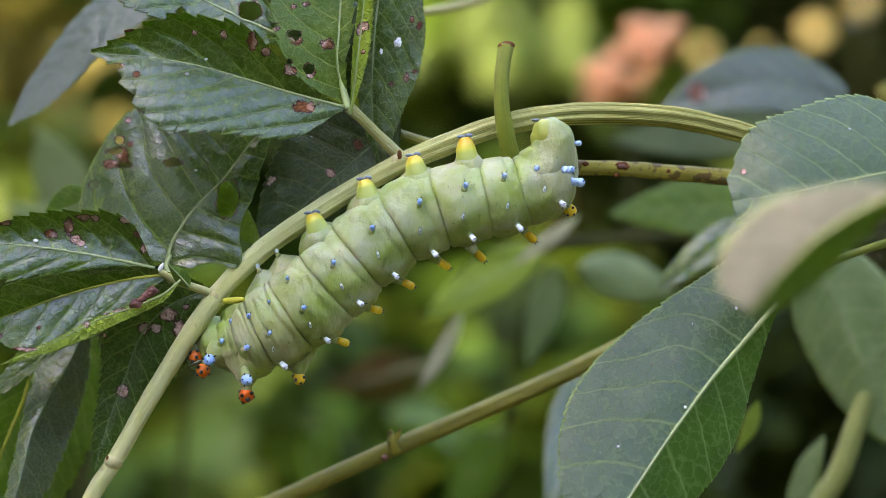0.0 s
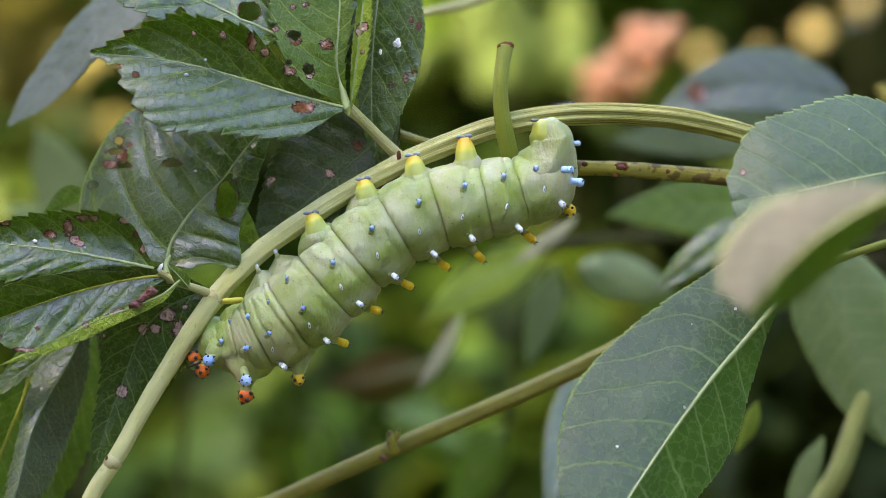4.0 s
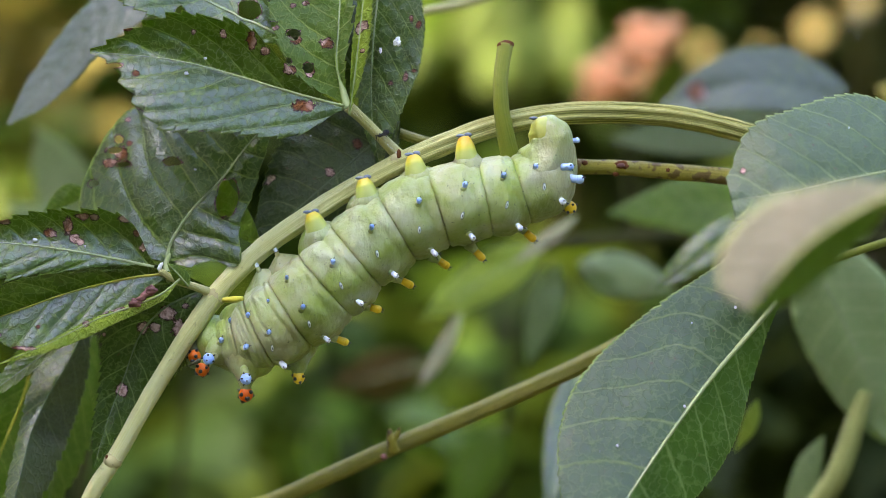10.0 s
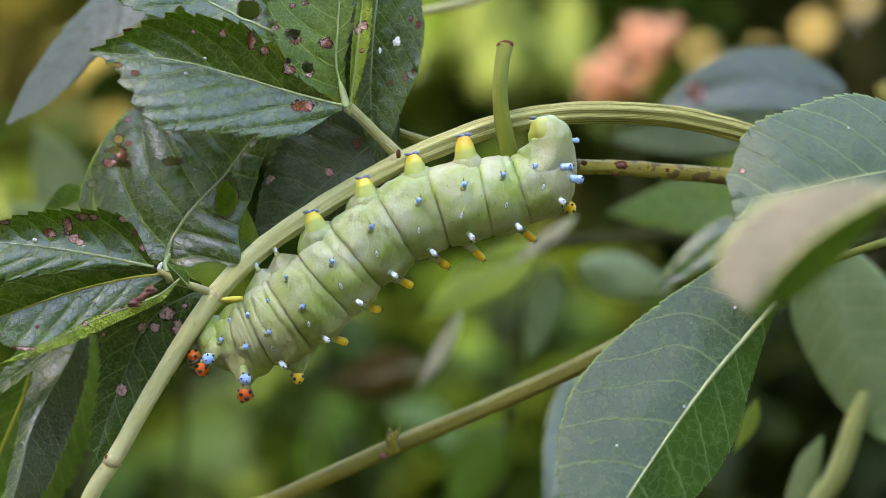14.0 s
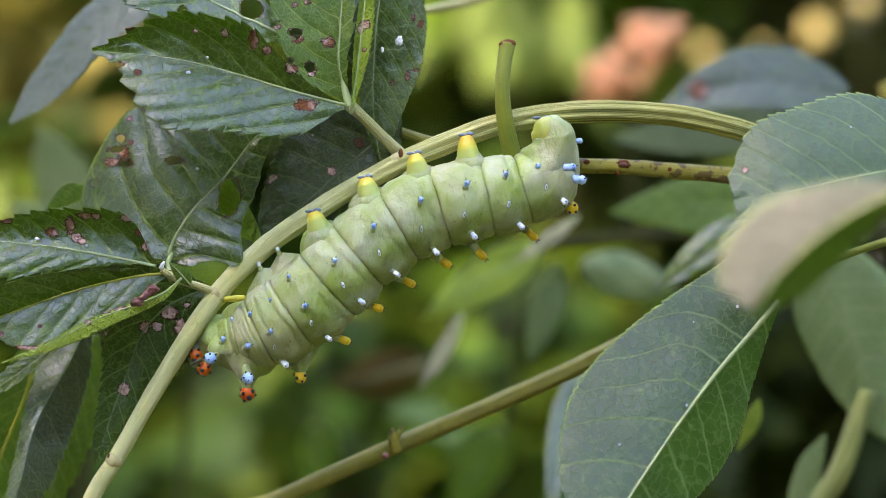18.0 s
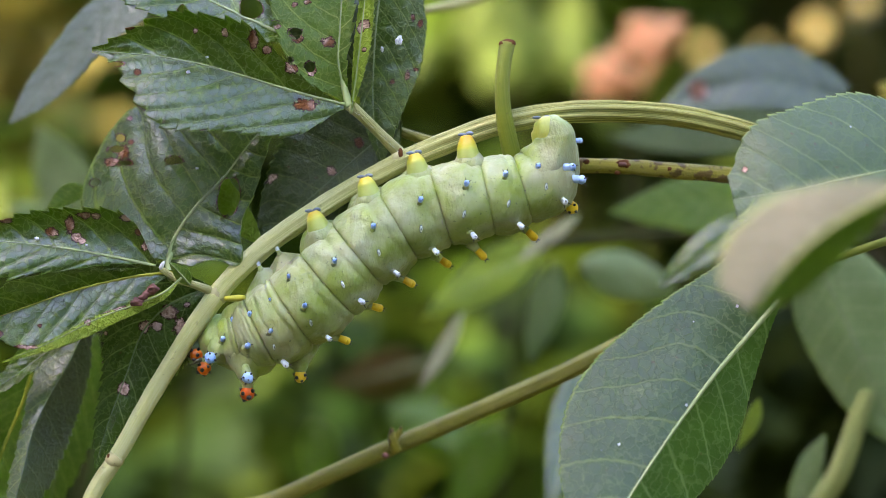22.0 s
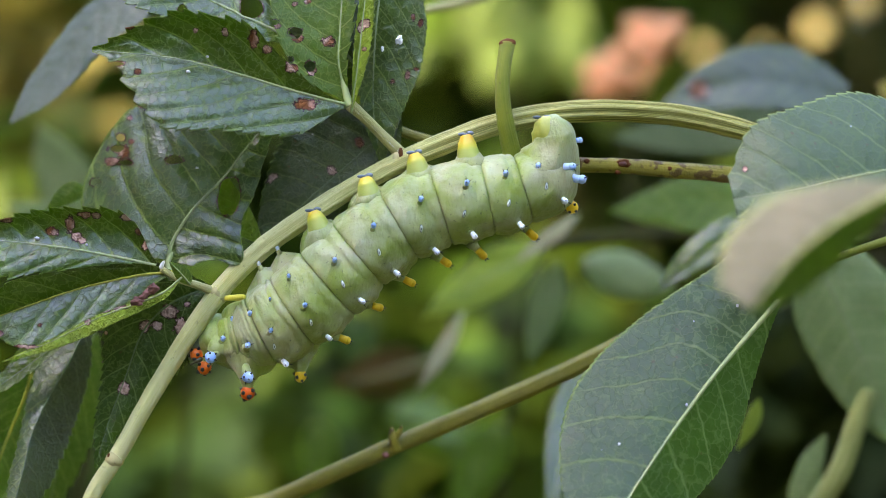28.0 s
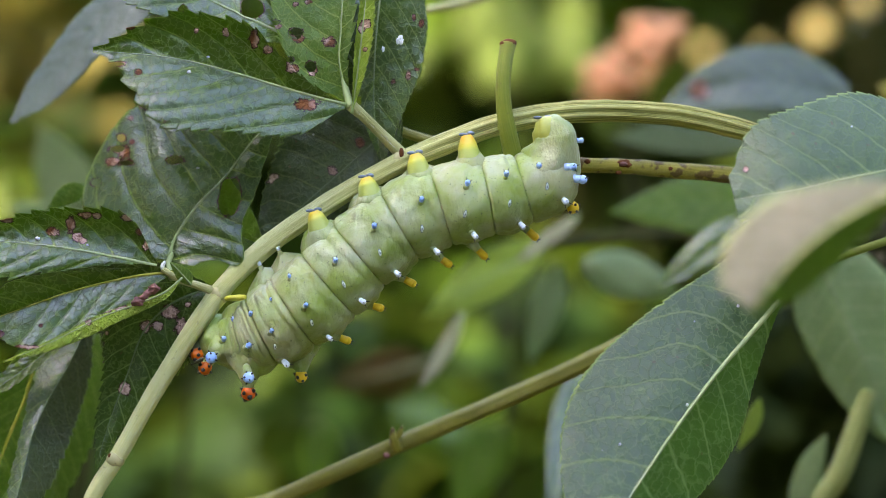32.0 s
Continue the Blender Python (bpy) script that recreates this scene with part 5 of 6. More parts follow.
def undergrowth():
    """Loose shoots a hand's width behind, all of soft hanging leaves."""
    rnd = random.Random(14)
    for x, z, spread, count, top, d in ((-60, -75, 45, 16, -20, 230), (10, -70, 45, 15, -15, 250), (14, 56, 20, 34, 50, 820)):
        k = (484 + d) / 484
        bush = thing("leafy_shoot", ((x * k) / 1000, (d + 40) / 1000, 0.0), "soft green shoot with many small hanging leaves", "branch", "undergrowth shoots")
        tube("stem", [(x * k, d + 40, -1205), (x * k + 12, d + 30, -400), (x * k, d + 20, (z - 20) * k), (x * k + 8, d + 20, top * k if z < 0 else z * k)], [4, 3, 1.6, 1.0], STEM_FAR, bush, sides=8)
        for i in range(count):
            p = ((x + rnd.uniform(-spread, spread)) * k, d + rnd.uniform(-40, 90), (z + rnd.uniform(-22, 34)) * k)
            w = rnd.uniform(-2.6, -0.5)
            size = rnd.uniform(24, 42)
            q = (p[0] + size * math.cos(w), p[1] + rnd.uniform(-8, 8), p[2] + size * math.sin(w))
            # the far shoot is brightened by its leaf colour, as if sunlit
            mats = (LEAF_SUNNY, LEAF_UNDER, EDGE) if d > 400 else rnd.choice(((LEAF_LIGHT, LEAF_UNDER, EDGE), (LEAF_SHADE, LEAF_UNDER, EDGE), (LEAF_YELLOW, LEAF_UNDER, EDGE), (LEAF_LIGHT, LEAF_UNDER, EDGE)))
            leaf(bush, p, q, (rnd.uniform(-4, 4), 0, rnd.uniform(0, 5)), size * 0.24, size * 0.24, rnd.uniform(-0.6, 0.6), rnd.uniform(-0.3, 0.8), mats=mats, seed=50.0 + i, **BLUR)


undergrowth()
PETAL_YELLOW = skin("petal_yellow", (0.55, 0.42, 0.10), (0.70, 0.56, 0.20), 0.6)
blossoms()
PETAL = skin("petal_salmon", (0.90, 0.33, 0.11), (0.95, 0.46, 0.21), 0.6)
soft_shoots()

# ---- the caterpillar ----


def mottled_skin():
    """Pale waxy skin: green, fresh green and buff clouds, fine dark pores."""
    m, nt, b = material("caterpillar_skin", 0.40, 0.42)
    base = blend(nt, grey(nt, noise_of(nt, 130, 4), 0.34, 0.64), (0.215, 0.285, 0.05), (0.385, 0.42, 0.25))
    shift = node(nt, "Mapping")
    shift.inputs["Location"].default_value = (0.31, 0.12, 0.27)
    link(nt, node(nt, "TexCoord").outputs["Object"], shift.inputs[0])
    base = blend(nt, calc(nt, "MULTIPLY", grey(nt, noise_of(nt, 85, 3, shift.outputs[0]), 0.48, 0.66), 0.55), base, (0.39, 0.36, 0.18))
    shift2 = node(nt, "Mapping")
    shift2.inputs["Location"].default_value = (0.71, 0.42, 0.57)
    link(nt, node(nt, "TexCoord").outputs["Object"], shift2.inputs[0])
    base = blend(nt, calc(nt, "MULTIPLY", grey(nt, noise_of(nt, 70, 3, shift2.outputs[0]), 0.48, 0.66), 0.7), base, (0.27, 0.37, 0.05))
    pores = noise_of(nt, 620, 3)
    base = blend(nt, calc(nt, "MULTIPLY", grey(nt, pores, 0.45, 0.75), 0.22), base, (0.40, 0.44, 0.30))
    base = blend(nt, calc(nt, "MULTIPLY", grey(nt, noise_of(nt, 1700, 1), 0.70, 0.75), 0.6), base, (0.08, 0.10, 0.05))
    link(nt, base, b.inputs["Base Color"])
    creased = node(nt, "Mapping")
    creased.inputs["Scale"].default_value, creased.inputs["Rotation"].default_value = (1.0, 1.0, 0.35), (0, radians(-38), 0)
    link(nt, node(nt, "TexCoord").outputs["Object"], creased.inputs[0])
    wrinkle = noise_of(nt, 420, 4, creased.outputs[0], 0.6)
    bump(nt, b, calc(nt, "ADD", calc(nt, "MULTIPLY", pores, 0.6), calc(nt, "MULTIPLY", wrinkle, 1.6)), 0.55, 0.0007)
    b.inputs["Subsurface Weight"].default_value, b.inputs["Subsurface Scale"].default_value = 0.25, 0.0025
    b.inputs["Subsurface Radius"].default_value = (0.6, 1.0, 0.25)
    return m


SKIN = mottled_skin()
SKIN_DARK = skin("crease_skin", (0.16, 0.24, 0.12), (0.24, 0.32, 0.20), 0.5)
BLUE = skin("tubercle_blue", (0.15, 0.33, 0.80), (0.46, 0.64, 0.93), 0.3, broad=600)
WHITE = skin("tubercle_white", (0.72, 0.78, 0.90), (0.82, 0.86, 0.95), 0.3)
YELLOW = skin("tubercle_yellow", (0.85, 0.50, 0.02), (0.95, 0.62, 0.03), 0.35)
ORANGE = skin("tubercle_orange", (0.74, 0.10, 0.004), (0.85, 0.18, 0.008), 0.3)
BLACK = skin("spine_black", (0.008, 0.008, 0.010), (0.02, 0.02, 0.025), 0.35)
FOOT = skin("proleg_yellow", (0.40, 0.52, 0.10), (0.52, 0.60, 0.16), 0.42, sub=0.15)


def tint_foot(nt):
    """Green at the root of the foot, yellow to orange at its end (millimetres along it)."""
    flat = node(nt, "UVMap")
    flat.uv_map = "flat"
    up = node(nt, "SeparateXYZ")
    link(nt, flat.outputs[0], up.inputs[0])
    reach = calc(nt, "ADD", calc(nt, "MULTIPLY", up.outputs[1], 0.16), calc(nt, "MULTIPLY", noise_of(nt, 400, 2), 0.14))
    tone = ramp(nt, reach, [(0.1, (0.32, 0.39, 0.11)), (0.5, (0.38, 0.43, 0.08)), (0.62, (0.56, 0.52, 0.05)), (0.95, (0.68, 0.36, 0.02))])
    link(nt, tone, nt.nodes["Principled BSDF"].inputs["Base Color"])


tint_foot(FOOT.node_tree)
FOOT_GREEN = skin("clasper_green", (0.30, 0.37, 0.09), (0.44, 0.44, 0.08), 0.42, sub=0.15, broad=200)
FOOT_PAD = skin("proleg_pad", (0.10, 0.12, 0.15), (0.20, 0.25, 0.31), 0.4)
LEG = skin("true_leg_olive", (0.03, 0.03, 0.012), (0.07, 0.07, 0.03), 0.4)
SPIRACLE = skin("spiracle_pale", (0.55, 0.65, 0.60), (0.70, 0.78, 0.72), 0.4)
AXIS = [Vector(p) + Vector((0, d, 0)) for p, d in zip(((-50.1, 0, -20.7), (-44.1, 0, -19.6), (-39.3, 0, -17.7), (-32.4, 0, -13.8), (-24.9, 0, -7.9), (-18.5, 0, -1.5), (-9.9, 0, 4.8), (-1.0, 0, 8.8), (9.0, 0, 10.8), (16.5, 0, 12.6), (24.3, 0, 15.6)), (8, 4.5, 2, 0.5, 0, 0, 0, 0, 0, 0, 0))]
RADII = [5.28, 7.44, 8.64, 9.12, 9.12, 9.0, 9.0, 8.88, 8.64, 7.92, 6.72]


def body_at(s):
    """Centre, direction along, direction of the back and radius of the body at s segments from the head end (millimetres)."""
    p = [2 * AXIS[0] - AXIS[1], *AXIS, 2 * AXIS[-1] - AXIS[-2]]
    q = min(max(s, 0), len(AXIS) - 1.001)
    i, t = int(q) + 1, q - int(q)
    a, b, c, d = p[i - 1], p[i], p[i + 1], p[i + 2]
    centre = 0.5 * ((2 * b) + (c - a) * t + (2 * a - 5 * b + 4 * c - d) * t * t + (3 * b - a - 3 * c + d) * t ** 3)
    along = (0.5 * ((c - a) + 2 * (2 * a - 5 * b + 4 * c - d) * t + 3 * (3 * b - a - 3 * c + d) * t * t)).normalized()
    centre = centre + along * (s - q) * 6.5
    return centre, along, Vector((along.z, 0, -along.x)), float(np.interp(q, range(len(RADII)), RADII))


def swell(s0, t, w, q):
    """How far the skin of the ring from s0 stands out at t (-1 to 1 along it), angle w, near the point q; 1 is the plain radius."""
    a = abs(t)
    deep = 0.09 if s0 < 3 else 0.05
    shape = 1.0 - 0.028 * a ** 2 - 0.02 * min(a, 1.0) ** 8 - deep * min(a, 1.0) ** 22
    if a > 1.0:
        shape -= 1.1 * (a - 1.0)
    deg = math.degrees(w)
    bulge = 0.0
    for centre, size in ((22, 0.05), (58, 0.055), (92, 0.08), (-50, 0.07), (150, 0.05)):
        gap = (deg - centre + 180) % 360 - 180
        bulge += size * (1.7 if s0 < 3 else 1.0) * math.exp(-(gap / 13) ** 2 - (t / 0.45) ** 2)
    crease = 0.032 * noise.noise(q * 0.17) + 0.030 * noise.noise(q * 0.42) + 0.012 * noise.noise(q * 0.9)
    fold = (-0.055 if s0 < 3 else -0.03) * math.exp(-((t - 0.5 - 0.25 * noise.noise(Vector((w * 1.3, s0, 3)))) / 0.10) ** 2) * (1 if math.sin(w) < 0.5 else 0.4)
    if 0 < s0 < 3:
        for middle, depth in ((-0.35, 0.05), (0.12, 0.04)):
            bent = t - middle - 0.4 * noise.noise(Vector((w * 1.1, s0 * 2.3, middle * 9)))
            fold -= depth * math.exp(-(bent / 0.07) ** 2) * (0.5 + 0.5 * math.sin(w * 2 + s0))
    # a low ridge runs up to each flank knob from the fold below
    ridge = 0.0
    for centre in (22, 58):
        gap = (deg - centre + 38 * (t + 0.1) + 180) % 360 - 180
        ridge += 0.03 * math.exp(-(gap / 9) ** 2 - ((t + 0.35) / 0.45) ** 2)
    return shape + bulge + crease + fold + ridge


def on_body(s, angle):
    """A point of the skin and the way out of it. angle: 0 flank, 90 back, -90 belly."""
    c, along, back, r = body_at(s)
    w = radians(angle)
    out = Vector((0, -1, 0)) * math.cos(w) + back * math.sin(w)
    s0 = min(int(max(s, 0)), 9)
    return c + out * r * swell(s0, min(1.0, (s - s0 - 0.5) * 2), w, c + out * r), out, along


def segment(worm, s0, s1, name="body_segment", label="", tail=0.0):
    """One ring of the body, swollen in the middle, drawn in at both ends."""
    rings, sides = 26, 64
    verts, faces = [], []
    for i in range(rings + 1):
        t = -1.16 + 2.32 * i / rings
        c, along, back, r = body_at((s0 + s1) / 2 + t * (s1 - s0) / 2)
        for k in range(sides):
            w = 2 * math.pi * k / sides
            out = Vector((0, -1, 0)) * math.cos(w) + back * math.sin(w)
            grow = swell(s0, t, w, c + out * r)
            if tail and t > 0:
                grow *= math.sqrt(max(0.02, 1 - (t / 1.18) ** 2 * tail))
            verts.append(at(c + out * (r * grow)))
    for i in range(rings):
        for k in range(sides):
            j = (k + 1) % sides
            faces.append((i * sides + k, (i + 1) * sides + k, (i + 1) * sides + j, i * sides + j))
    faces.append(tuple(range(sides)))
    faces.append(tuple(rings * sides + k for k in range(sides))[::-1])
    return made(name, verts, faces, [SKIN], worm, label)


def cone(p, q, r0, r1, bm, sides=10):
    """Adds a tapered rod from p to q (millimetres) to bm."""
    p, q = at(p), at(q)
    d = q - p
    m = Matrix.Translation((p + q) / 2) @ d.to_track_quat("Z", "Y").to_matrix().to_4x4()
    bmesh.ops.create_cone(bm, cap_ends=True, segments=sides, radius1=r0 / 1000, radius2=r1 / 1000, depth=d.length, matrix=m)


def ball(p, r, bm, squash=(1, 1, 1), turn=None, sub=2):
    m = Matrix.Translation(at(p)) @ (turn.to_matrix().to_4x4() if turn else Matrix()) @ Matrix.Diagonal((*[x * r / 1000 for x in squash], 1))
    bmesh.ops.create_icosphere(bm, subdivisions=sub, radius=1, matrix=m)


def tubercle(holder, s, angle, size, mat, label, spines=3, push=(0, 0, 0), length=2.3):
    """A club on a soft mound with black spines. size: radius of the club in millimetres."""
    p, out, along = on_body(s, angle)
    out = (out + Vector(push)).normalized()
    q = out.to_track_quat("Z", "Y")
    bm = bmesh.new()
    cone(p - out * size * 1.1, p + out * size * 0.45, size * 1.45, size * 0.85, bm, 16)
    part("tubercle_stalk", bm, SKIN, holder)
    bm = bmesh.new()
    cone(p, p + out * size * length * 0.7, size * 0.72, size * 0.85, bm, 14)
    ball(p + out * size * length * 0.68, size, bm, (0.95, 0.95, 1.05), q)
    club = part("tubercle", bm, mat, holder, label)
    top = p + out * size * length * 0.8
    for k in range(spines + 1):
        w = 2 * math.pi * k / (spines + 1) + 0.7 + s
        sideways = q @ Vector((math.cos(w), math.sin(w), 0))
        bm = bmesh.new()
        start = top + sideways * size * 0.55
        cone(start - (sideways * 0.3 + out * 0.5) * size * 0.4, start + (sideways * 0.5 + out * 0.9) * size * 1.6, size * 0.24, size * 0.05, bm, 6)
        part("spine", bm, BLACK, club, "black spine")
    return club


def horn(holder, foot, top, size, mat, label, seed=0.0, root=1.5):
    """A round club at top with black knobs, on a soft stalk from foot."""
    p, c = Vector(foot), Vector(top)
    out = (c - p).normalized()
    q = out.to_track_quat("Z", "Y")
    line = [p - out * size * root + Vector((0, 3.5, 0)), p, p + (c - p) * 0.6, c]
    tube("tubercle_stalk", [tuple(q) for q in line], [size * root * 0.8, size * (0.4 + 0.6 * root), size * 0.85, size * 0.6], SKIN, holder, steps=5, sides=18)
    bm = bmesh.new()
    ball(c, size, bm, (1, 1, 1.1), q, 3)
    for v in bm.verts:
        v.co += (v.co - at(c)) * 0.09 * noise.noise((v.co - at(c)) * 900 + Vector((seed, 0, 0)))
    club = part("tubercle", bm, mat, holder, label)
    for k in range(9):
        z = 1 - 1.6 * (k + 0.5) / 9
        w = k * 2.4 + seed
        d = q @ Vector((math.cos(w) * math.sqrt(1 - z * z), math.sin(w) * math.sqrt(1 - z * z), z))
        bm = bmesh.new()
        ball(c + d * size * 0.98, size * (0.17 if mat is BLUE else (0.33 if mat is ORANGE and z > 0.2 else 0.25) + 0.10 * math.sin(k * 1.9 + seed) ** 2), bm, (1, 1, 1), None, 1)
        cone(c + d * size, c + d * size * 1.38, size * 0.2, size * 0.06, bm, 6)
        part("spine", bm, BLACK, club, "black spine")
    return club


def spine_club(holder, foot, top, size, mat, label):
    """A slim knob leaning out from foot to top, with a fork of black spines."""
    p, c = Vector(foot), Vector(top)
    out = (c - p).normalized()
    q = out.to_track_quat("Z", "Y")
    bm = bmesh.new()
    cone(p - out * size, p + (c - p) * 0.45, size * 1.5, size * 0.75, bm, 14)
    part("tubercle_stalk", bm, SKIN, holder)
    bm = bmesh.new()
    cone(p + (c - p) * 0.3, c - out * size * 0.4, size * 0.8, size * 0.95, bm, 16)
    ball(c - out * size * 0.4, size, bm, (0.95, 0.95, 0.9), q)
    club = part("tubercle", bm, mat, holder, label)
    for k in range(3):
        w = 2.1 * k + 0.4
        d = (q @ Vector((math.cos(w) * 0.6, math.sin(w) * 0.6, 1))).normalized()
        bm = bmesh.new()
        cone(c + d * size * 0.2, c + d * size * 1.25, size * 0.24, size * 0.05, bm, 6)
        part("spine", bm, BLACK, club, "black spine")


def spiracle(holder, s, angle):
    p, out, along = on_body(s, angle)
    rows = [(1.0, 0.10, FOOT_PAD, "spiracle"), (0.8, 0.28, SPIRACLE, "spiracle_lid"), (0.34, 0.5, FOOT_PAD, "spiracle_slit")]
    side = out.cross(on_body(s, angle + 5)[0] - p).normalized()
    up = side.cross(out).normalized()
    up = (up + side * -0.45).normalized()
    side = out.cross(up).normalized()
    turn = Matrix((side, up, out)).transposed().to_quaternion()
    first = None
    for k, lift, mat, name in rows:
        bm = bmesh.new()
        ball(p - out * 0.06 + out * lift * 0.6, 1.0 * k, bm, (0.36, 0.92, 0.16), turn, 2)
        ob = part(name, bm, mat, first or holder)
        first = first or ob


def proleg(holder, base, tip, r0, r1, name="proleg"):
    """A fleshy leg: green cuff, yellow foot, dark hooked pad."""
    b, t = Vector(base), Vector(tip)
    d = t - b
    cuff = tube("cuff", [tuple(b - d * 0.6 + Vector((0, 2.6, 0))), tuple(b - d * 0.2 + Vector((0, 0.5, 0))), tuple(b + d * 0.25)], [r0 * 2.0, r0 * 1.38, r0 * 0.86], SKIN, holder, steps=7, sides=24, lumpy=0.08)
    tube("foot", [tuple(b - d * 0.1), tuple(b + d * 0.3), tuple(b + d * 0.65), tuple(b + d * 0.9), tuple(t)], [r0 * 0.95, r0 * 0.82, r0 * 0.45 + r1 * 0.5, r1 * 1.02, r1 * 0.75], FOOT, cuff, "yellow foot", steps=6, sides=24, lumpy=0.08)
    bm = bmesh.new()
    ball(t + d.normalized() * 0.1 + Vector((-r1 * 0.5, -0.2, 0)), r1 * 0.6, bm, (1.3, 0.9, 0.5))
    ball(t + d.normalized() * 0.1 + Vector((r1 * 0.7, 0.2, r1 * 0.2)), r1 * 0.55, bm, (1.2, 0.9, 0.7))
    part("foot_pad", bm, FOOT_PAD, cuff, "slate blue gripping pad")


def caterpillar():
    worm = thing("caterpillar", at((-9.9, 3, 16.0)), "plump pale green caterpillar with blue and orange knobs under a stem", "caterpillar")
    label = "soft pale green body ring"
    for k in range(9):
        segment(worm, k, k + 1, label=label)
    rear = new("rear_end")
    rear.parent = worm
    rear.location = at((15.9, 0, 12.3)) - worm.location
    rear["label"] = "blunt green hind end with claspers"
    segment(rear, 9, 10.35, "body_segment", label, tail=0.62)
    # pale blue and white knobs along the flank, row by row: place along the body, angle, size
    for s, a, r in ((1, -46, 0.5), (1.99, -30, 0.55), (2.74, -32, 0.32), (3.47, -40, 0.42), (0.48, -5, 0.62), (1.37, 16, 0.7), (2.34, 8, 0.55), (3.36, 4, 0.58),
                    (4.54, -13, 0.58), (5.58, -14, 0.6), (6.64, -14, 0.62), (7.58, -19, 0.62), (8.56, -23, 0.62)):
        tubercle(worm, s, a, r, BLUE, "pale blue knob", 2, (0.3, -0.2, 0.65))
    for s, a, r in ((2.23, 62, 0.75), (3.33, 60, 0.62), (4.29, 49, 0.65), (5.39, 52, 0.65), (6.48, 56, 0.68), (7.54, 50, 0.68), (8.64, 53, 0.7)):
        tubercle(worm, s, a, r, WHITE, "blue-white knob", 2, (0.55, -0.5, -0.15), 3.1)
    for s, a in ((2.25, 30), (3.27, 26), (4.3, 15), (5.39, 17), (6.42, 19), (7.45, 18), (8.49, 16)):
        spiracle(worm, s, a)
    # knobs of the back: foot, top
    for foot, top in (((-23.6, 0, -18.7), (-20.4, 0, -19.9)), ((-16.6, 0, -12.1), (-13.4, 0, -12.9)), ((-9.9, 0, -6.1), (-6.6, 0, -7.8)), ((-1.8, 0, -1.8), (1.0, 0, -3.7)), ((6.0, 0, 0.5), (8.5, 0, -2.1)), ((16.5, 0, 4.5), (19.3, 0, 2.0))):
        spine_club(worm, foot, top, 0.92, YELLOW, "yellow knob with black spines")
    for root, foot, top in (((-36.5, 4, -9.3), (-39.2, 2, -4.7), (-40.1, 2, -2.5)), ((-32.5, 4, -6.2), (-35.2, 2, -1.4), (-36.1, 2, 0.7))):
        middle = tuple(0.55 * a + 0.45 * b for a, b in zip(root, foot))
        tube("body_fold", (root, middle, foot), (8.0, 5.0, 0.8), SKIN, worm, steps=8, sides=24, lumpy=0.12)
        spine_club(worm, foot, top, 0.5, WHITE, "blue-white knob")
    for line, rad in ((((-41.0, 8, -17.0), (-41.3, 4.5, -21.4), (-41.7, 2, -24.8), (-41.9, 1, -27.0), (-42.0, 1, -29.2)), (8.6, 7.6, 5.0, 2.5, 1.2)), (((-33.0, 7, -18.4), (-31.6, 3.4, -22.6), (-30.9, 1.6, -24.8), (-30.7, 1, -26.6)), (6.4, 4.4, 2.2, 1.0)),
                      (((-44.6, 10, -18.6), (-46.8, 5, -20.6), (-48.6, 2.2, -22.2), (-49.8, 1.2, -23.2)), (6.2, 5.0, 3.0, 1.3))):
        tube("body_fold", line, rad, SKIN, worm, steps=9, sides=28, lumpy=0.15)
    blob("collar", (-48.6, 6.5, -19.6), (4.6, 5.4, 5.4), SKIN, worm, "soft green collar behind the head", lump=0.18, detail=4)
    horn(worm, (-30.8, 1, -23.8), (-30.7, 1, -27.3), 1.35, YELLOW, "round yellow knob with black spines", 0.4, 0.7)
    horn(worm, (-41.9, 1, -25.6), (-42.0, 1, -30.9), 1.55, ORANGE, "orange knob with black spines", 1.1, 0.8)
    horn(worm, (-49.7, 4, -22.5), (-51.4, 3, -25.7), 1.45, ORANGE, "orange knob with black spines", 2.0, 0.7)
    horn(worm, (-50.3, 6, -21.8), (-53.2, 4.5, -22.9), 1.4, ORANGE, "orange knob with black spines", 3.0, 0.7)
    horn(worm, (-42.0, -3, -25.4), (-41.4, -5, -27.3), 1.2, BLUE, "sky blue spined knob", 1.7, 0.5)
    horn(worm, (-48.5, 0, -22.8), (-49.6, -1.5, -23.3), 1.25, BLUE, "sky blue spined knob", 0.2, 0.4)
    # head and true legs tucked against the stem
    bm = bmesh.new()
    ball((-52.5, 8, -21.9), 4.0, bm, (1.0, 1.0, 1.1))
    part("head", bm, SKIN_DARK, worm, "small dull green head behind the stem")
    for k, (p, q) in enumerate((((-50.6, 4, -24.6), (-52.9, 3.5, -26.4)), ((-52.0, 1, -23.8), (-54.3, 2, -25.0)))):
        bm = bmesh.new()
        cone(p, q, 0.5, 0.15, bm, 10)
        ball(p, 0.5, bm)
        part("true_leg", bm, LEG, worm, "short olive brown true leg")
    for base, tip in (((-26.3, -2, 3.6), (-27.9, -2, 7.7)), ((-15.8, -2, 10.8), (-16.9, -2, 14.9)), ((-5.4, -2, 15.6), (-6.5, -2, 19.9)), ((5.2, -2, 18.4), (4.4, -2, 23.8))):
        proleg(worm, base, tip, 2.88, 1.32)
    tube("anal_segment", [(16.4, 4, 11.2), (19.2, 1, 14.1), (21.8, -0.5, 17.7), (22.9, -1.5, 21.1), (22.9, -2, 23.9), (22.3, -2, 26.1), (22.0, -1, 27.3)], [5.76, 7.44, 6.36, 5.28, 4.44, 3.12, 1.2], SKIN, rear, steps=9, sides=40, lumpy=0.16)
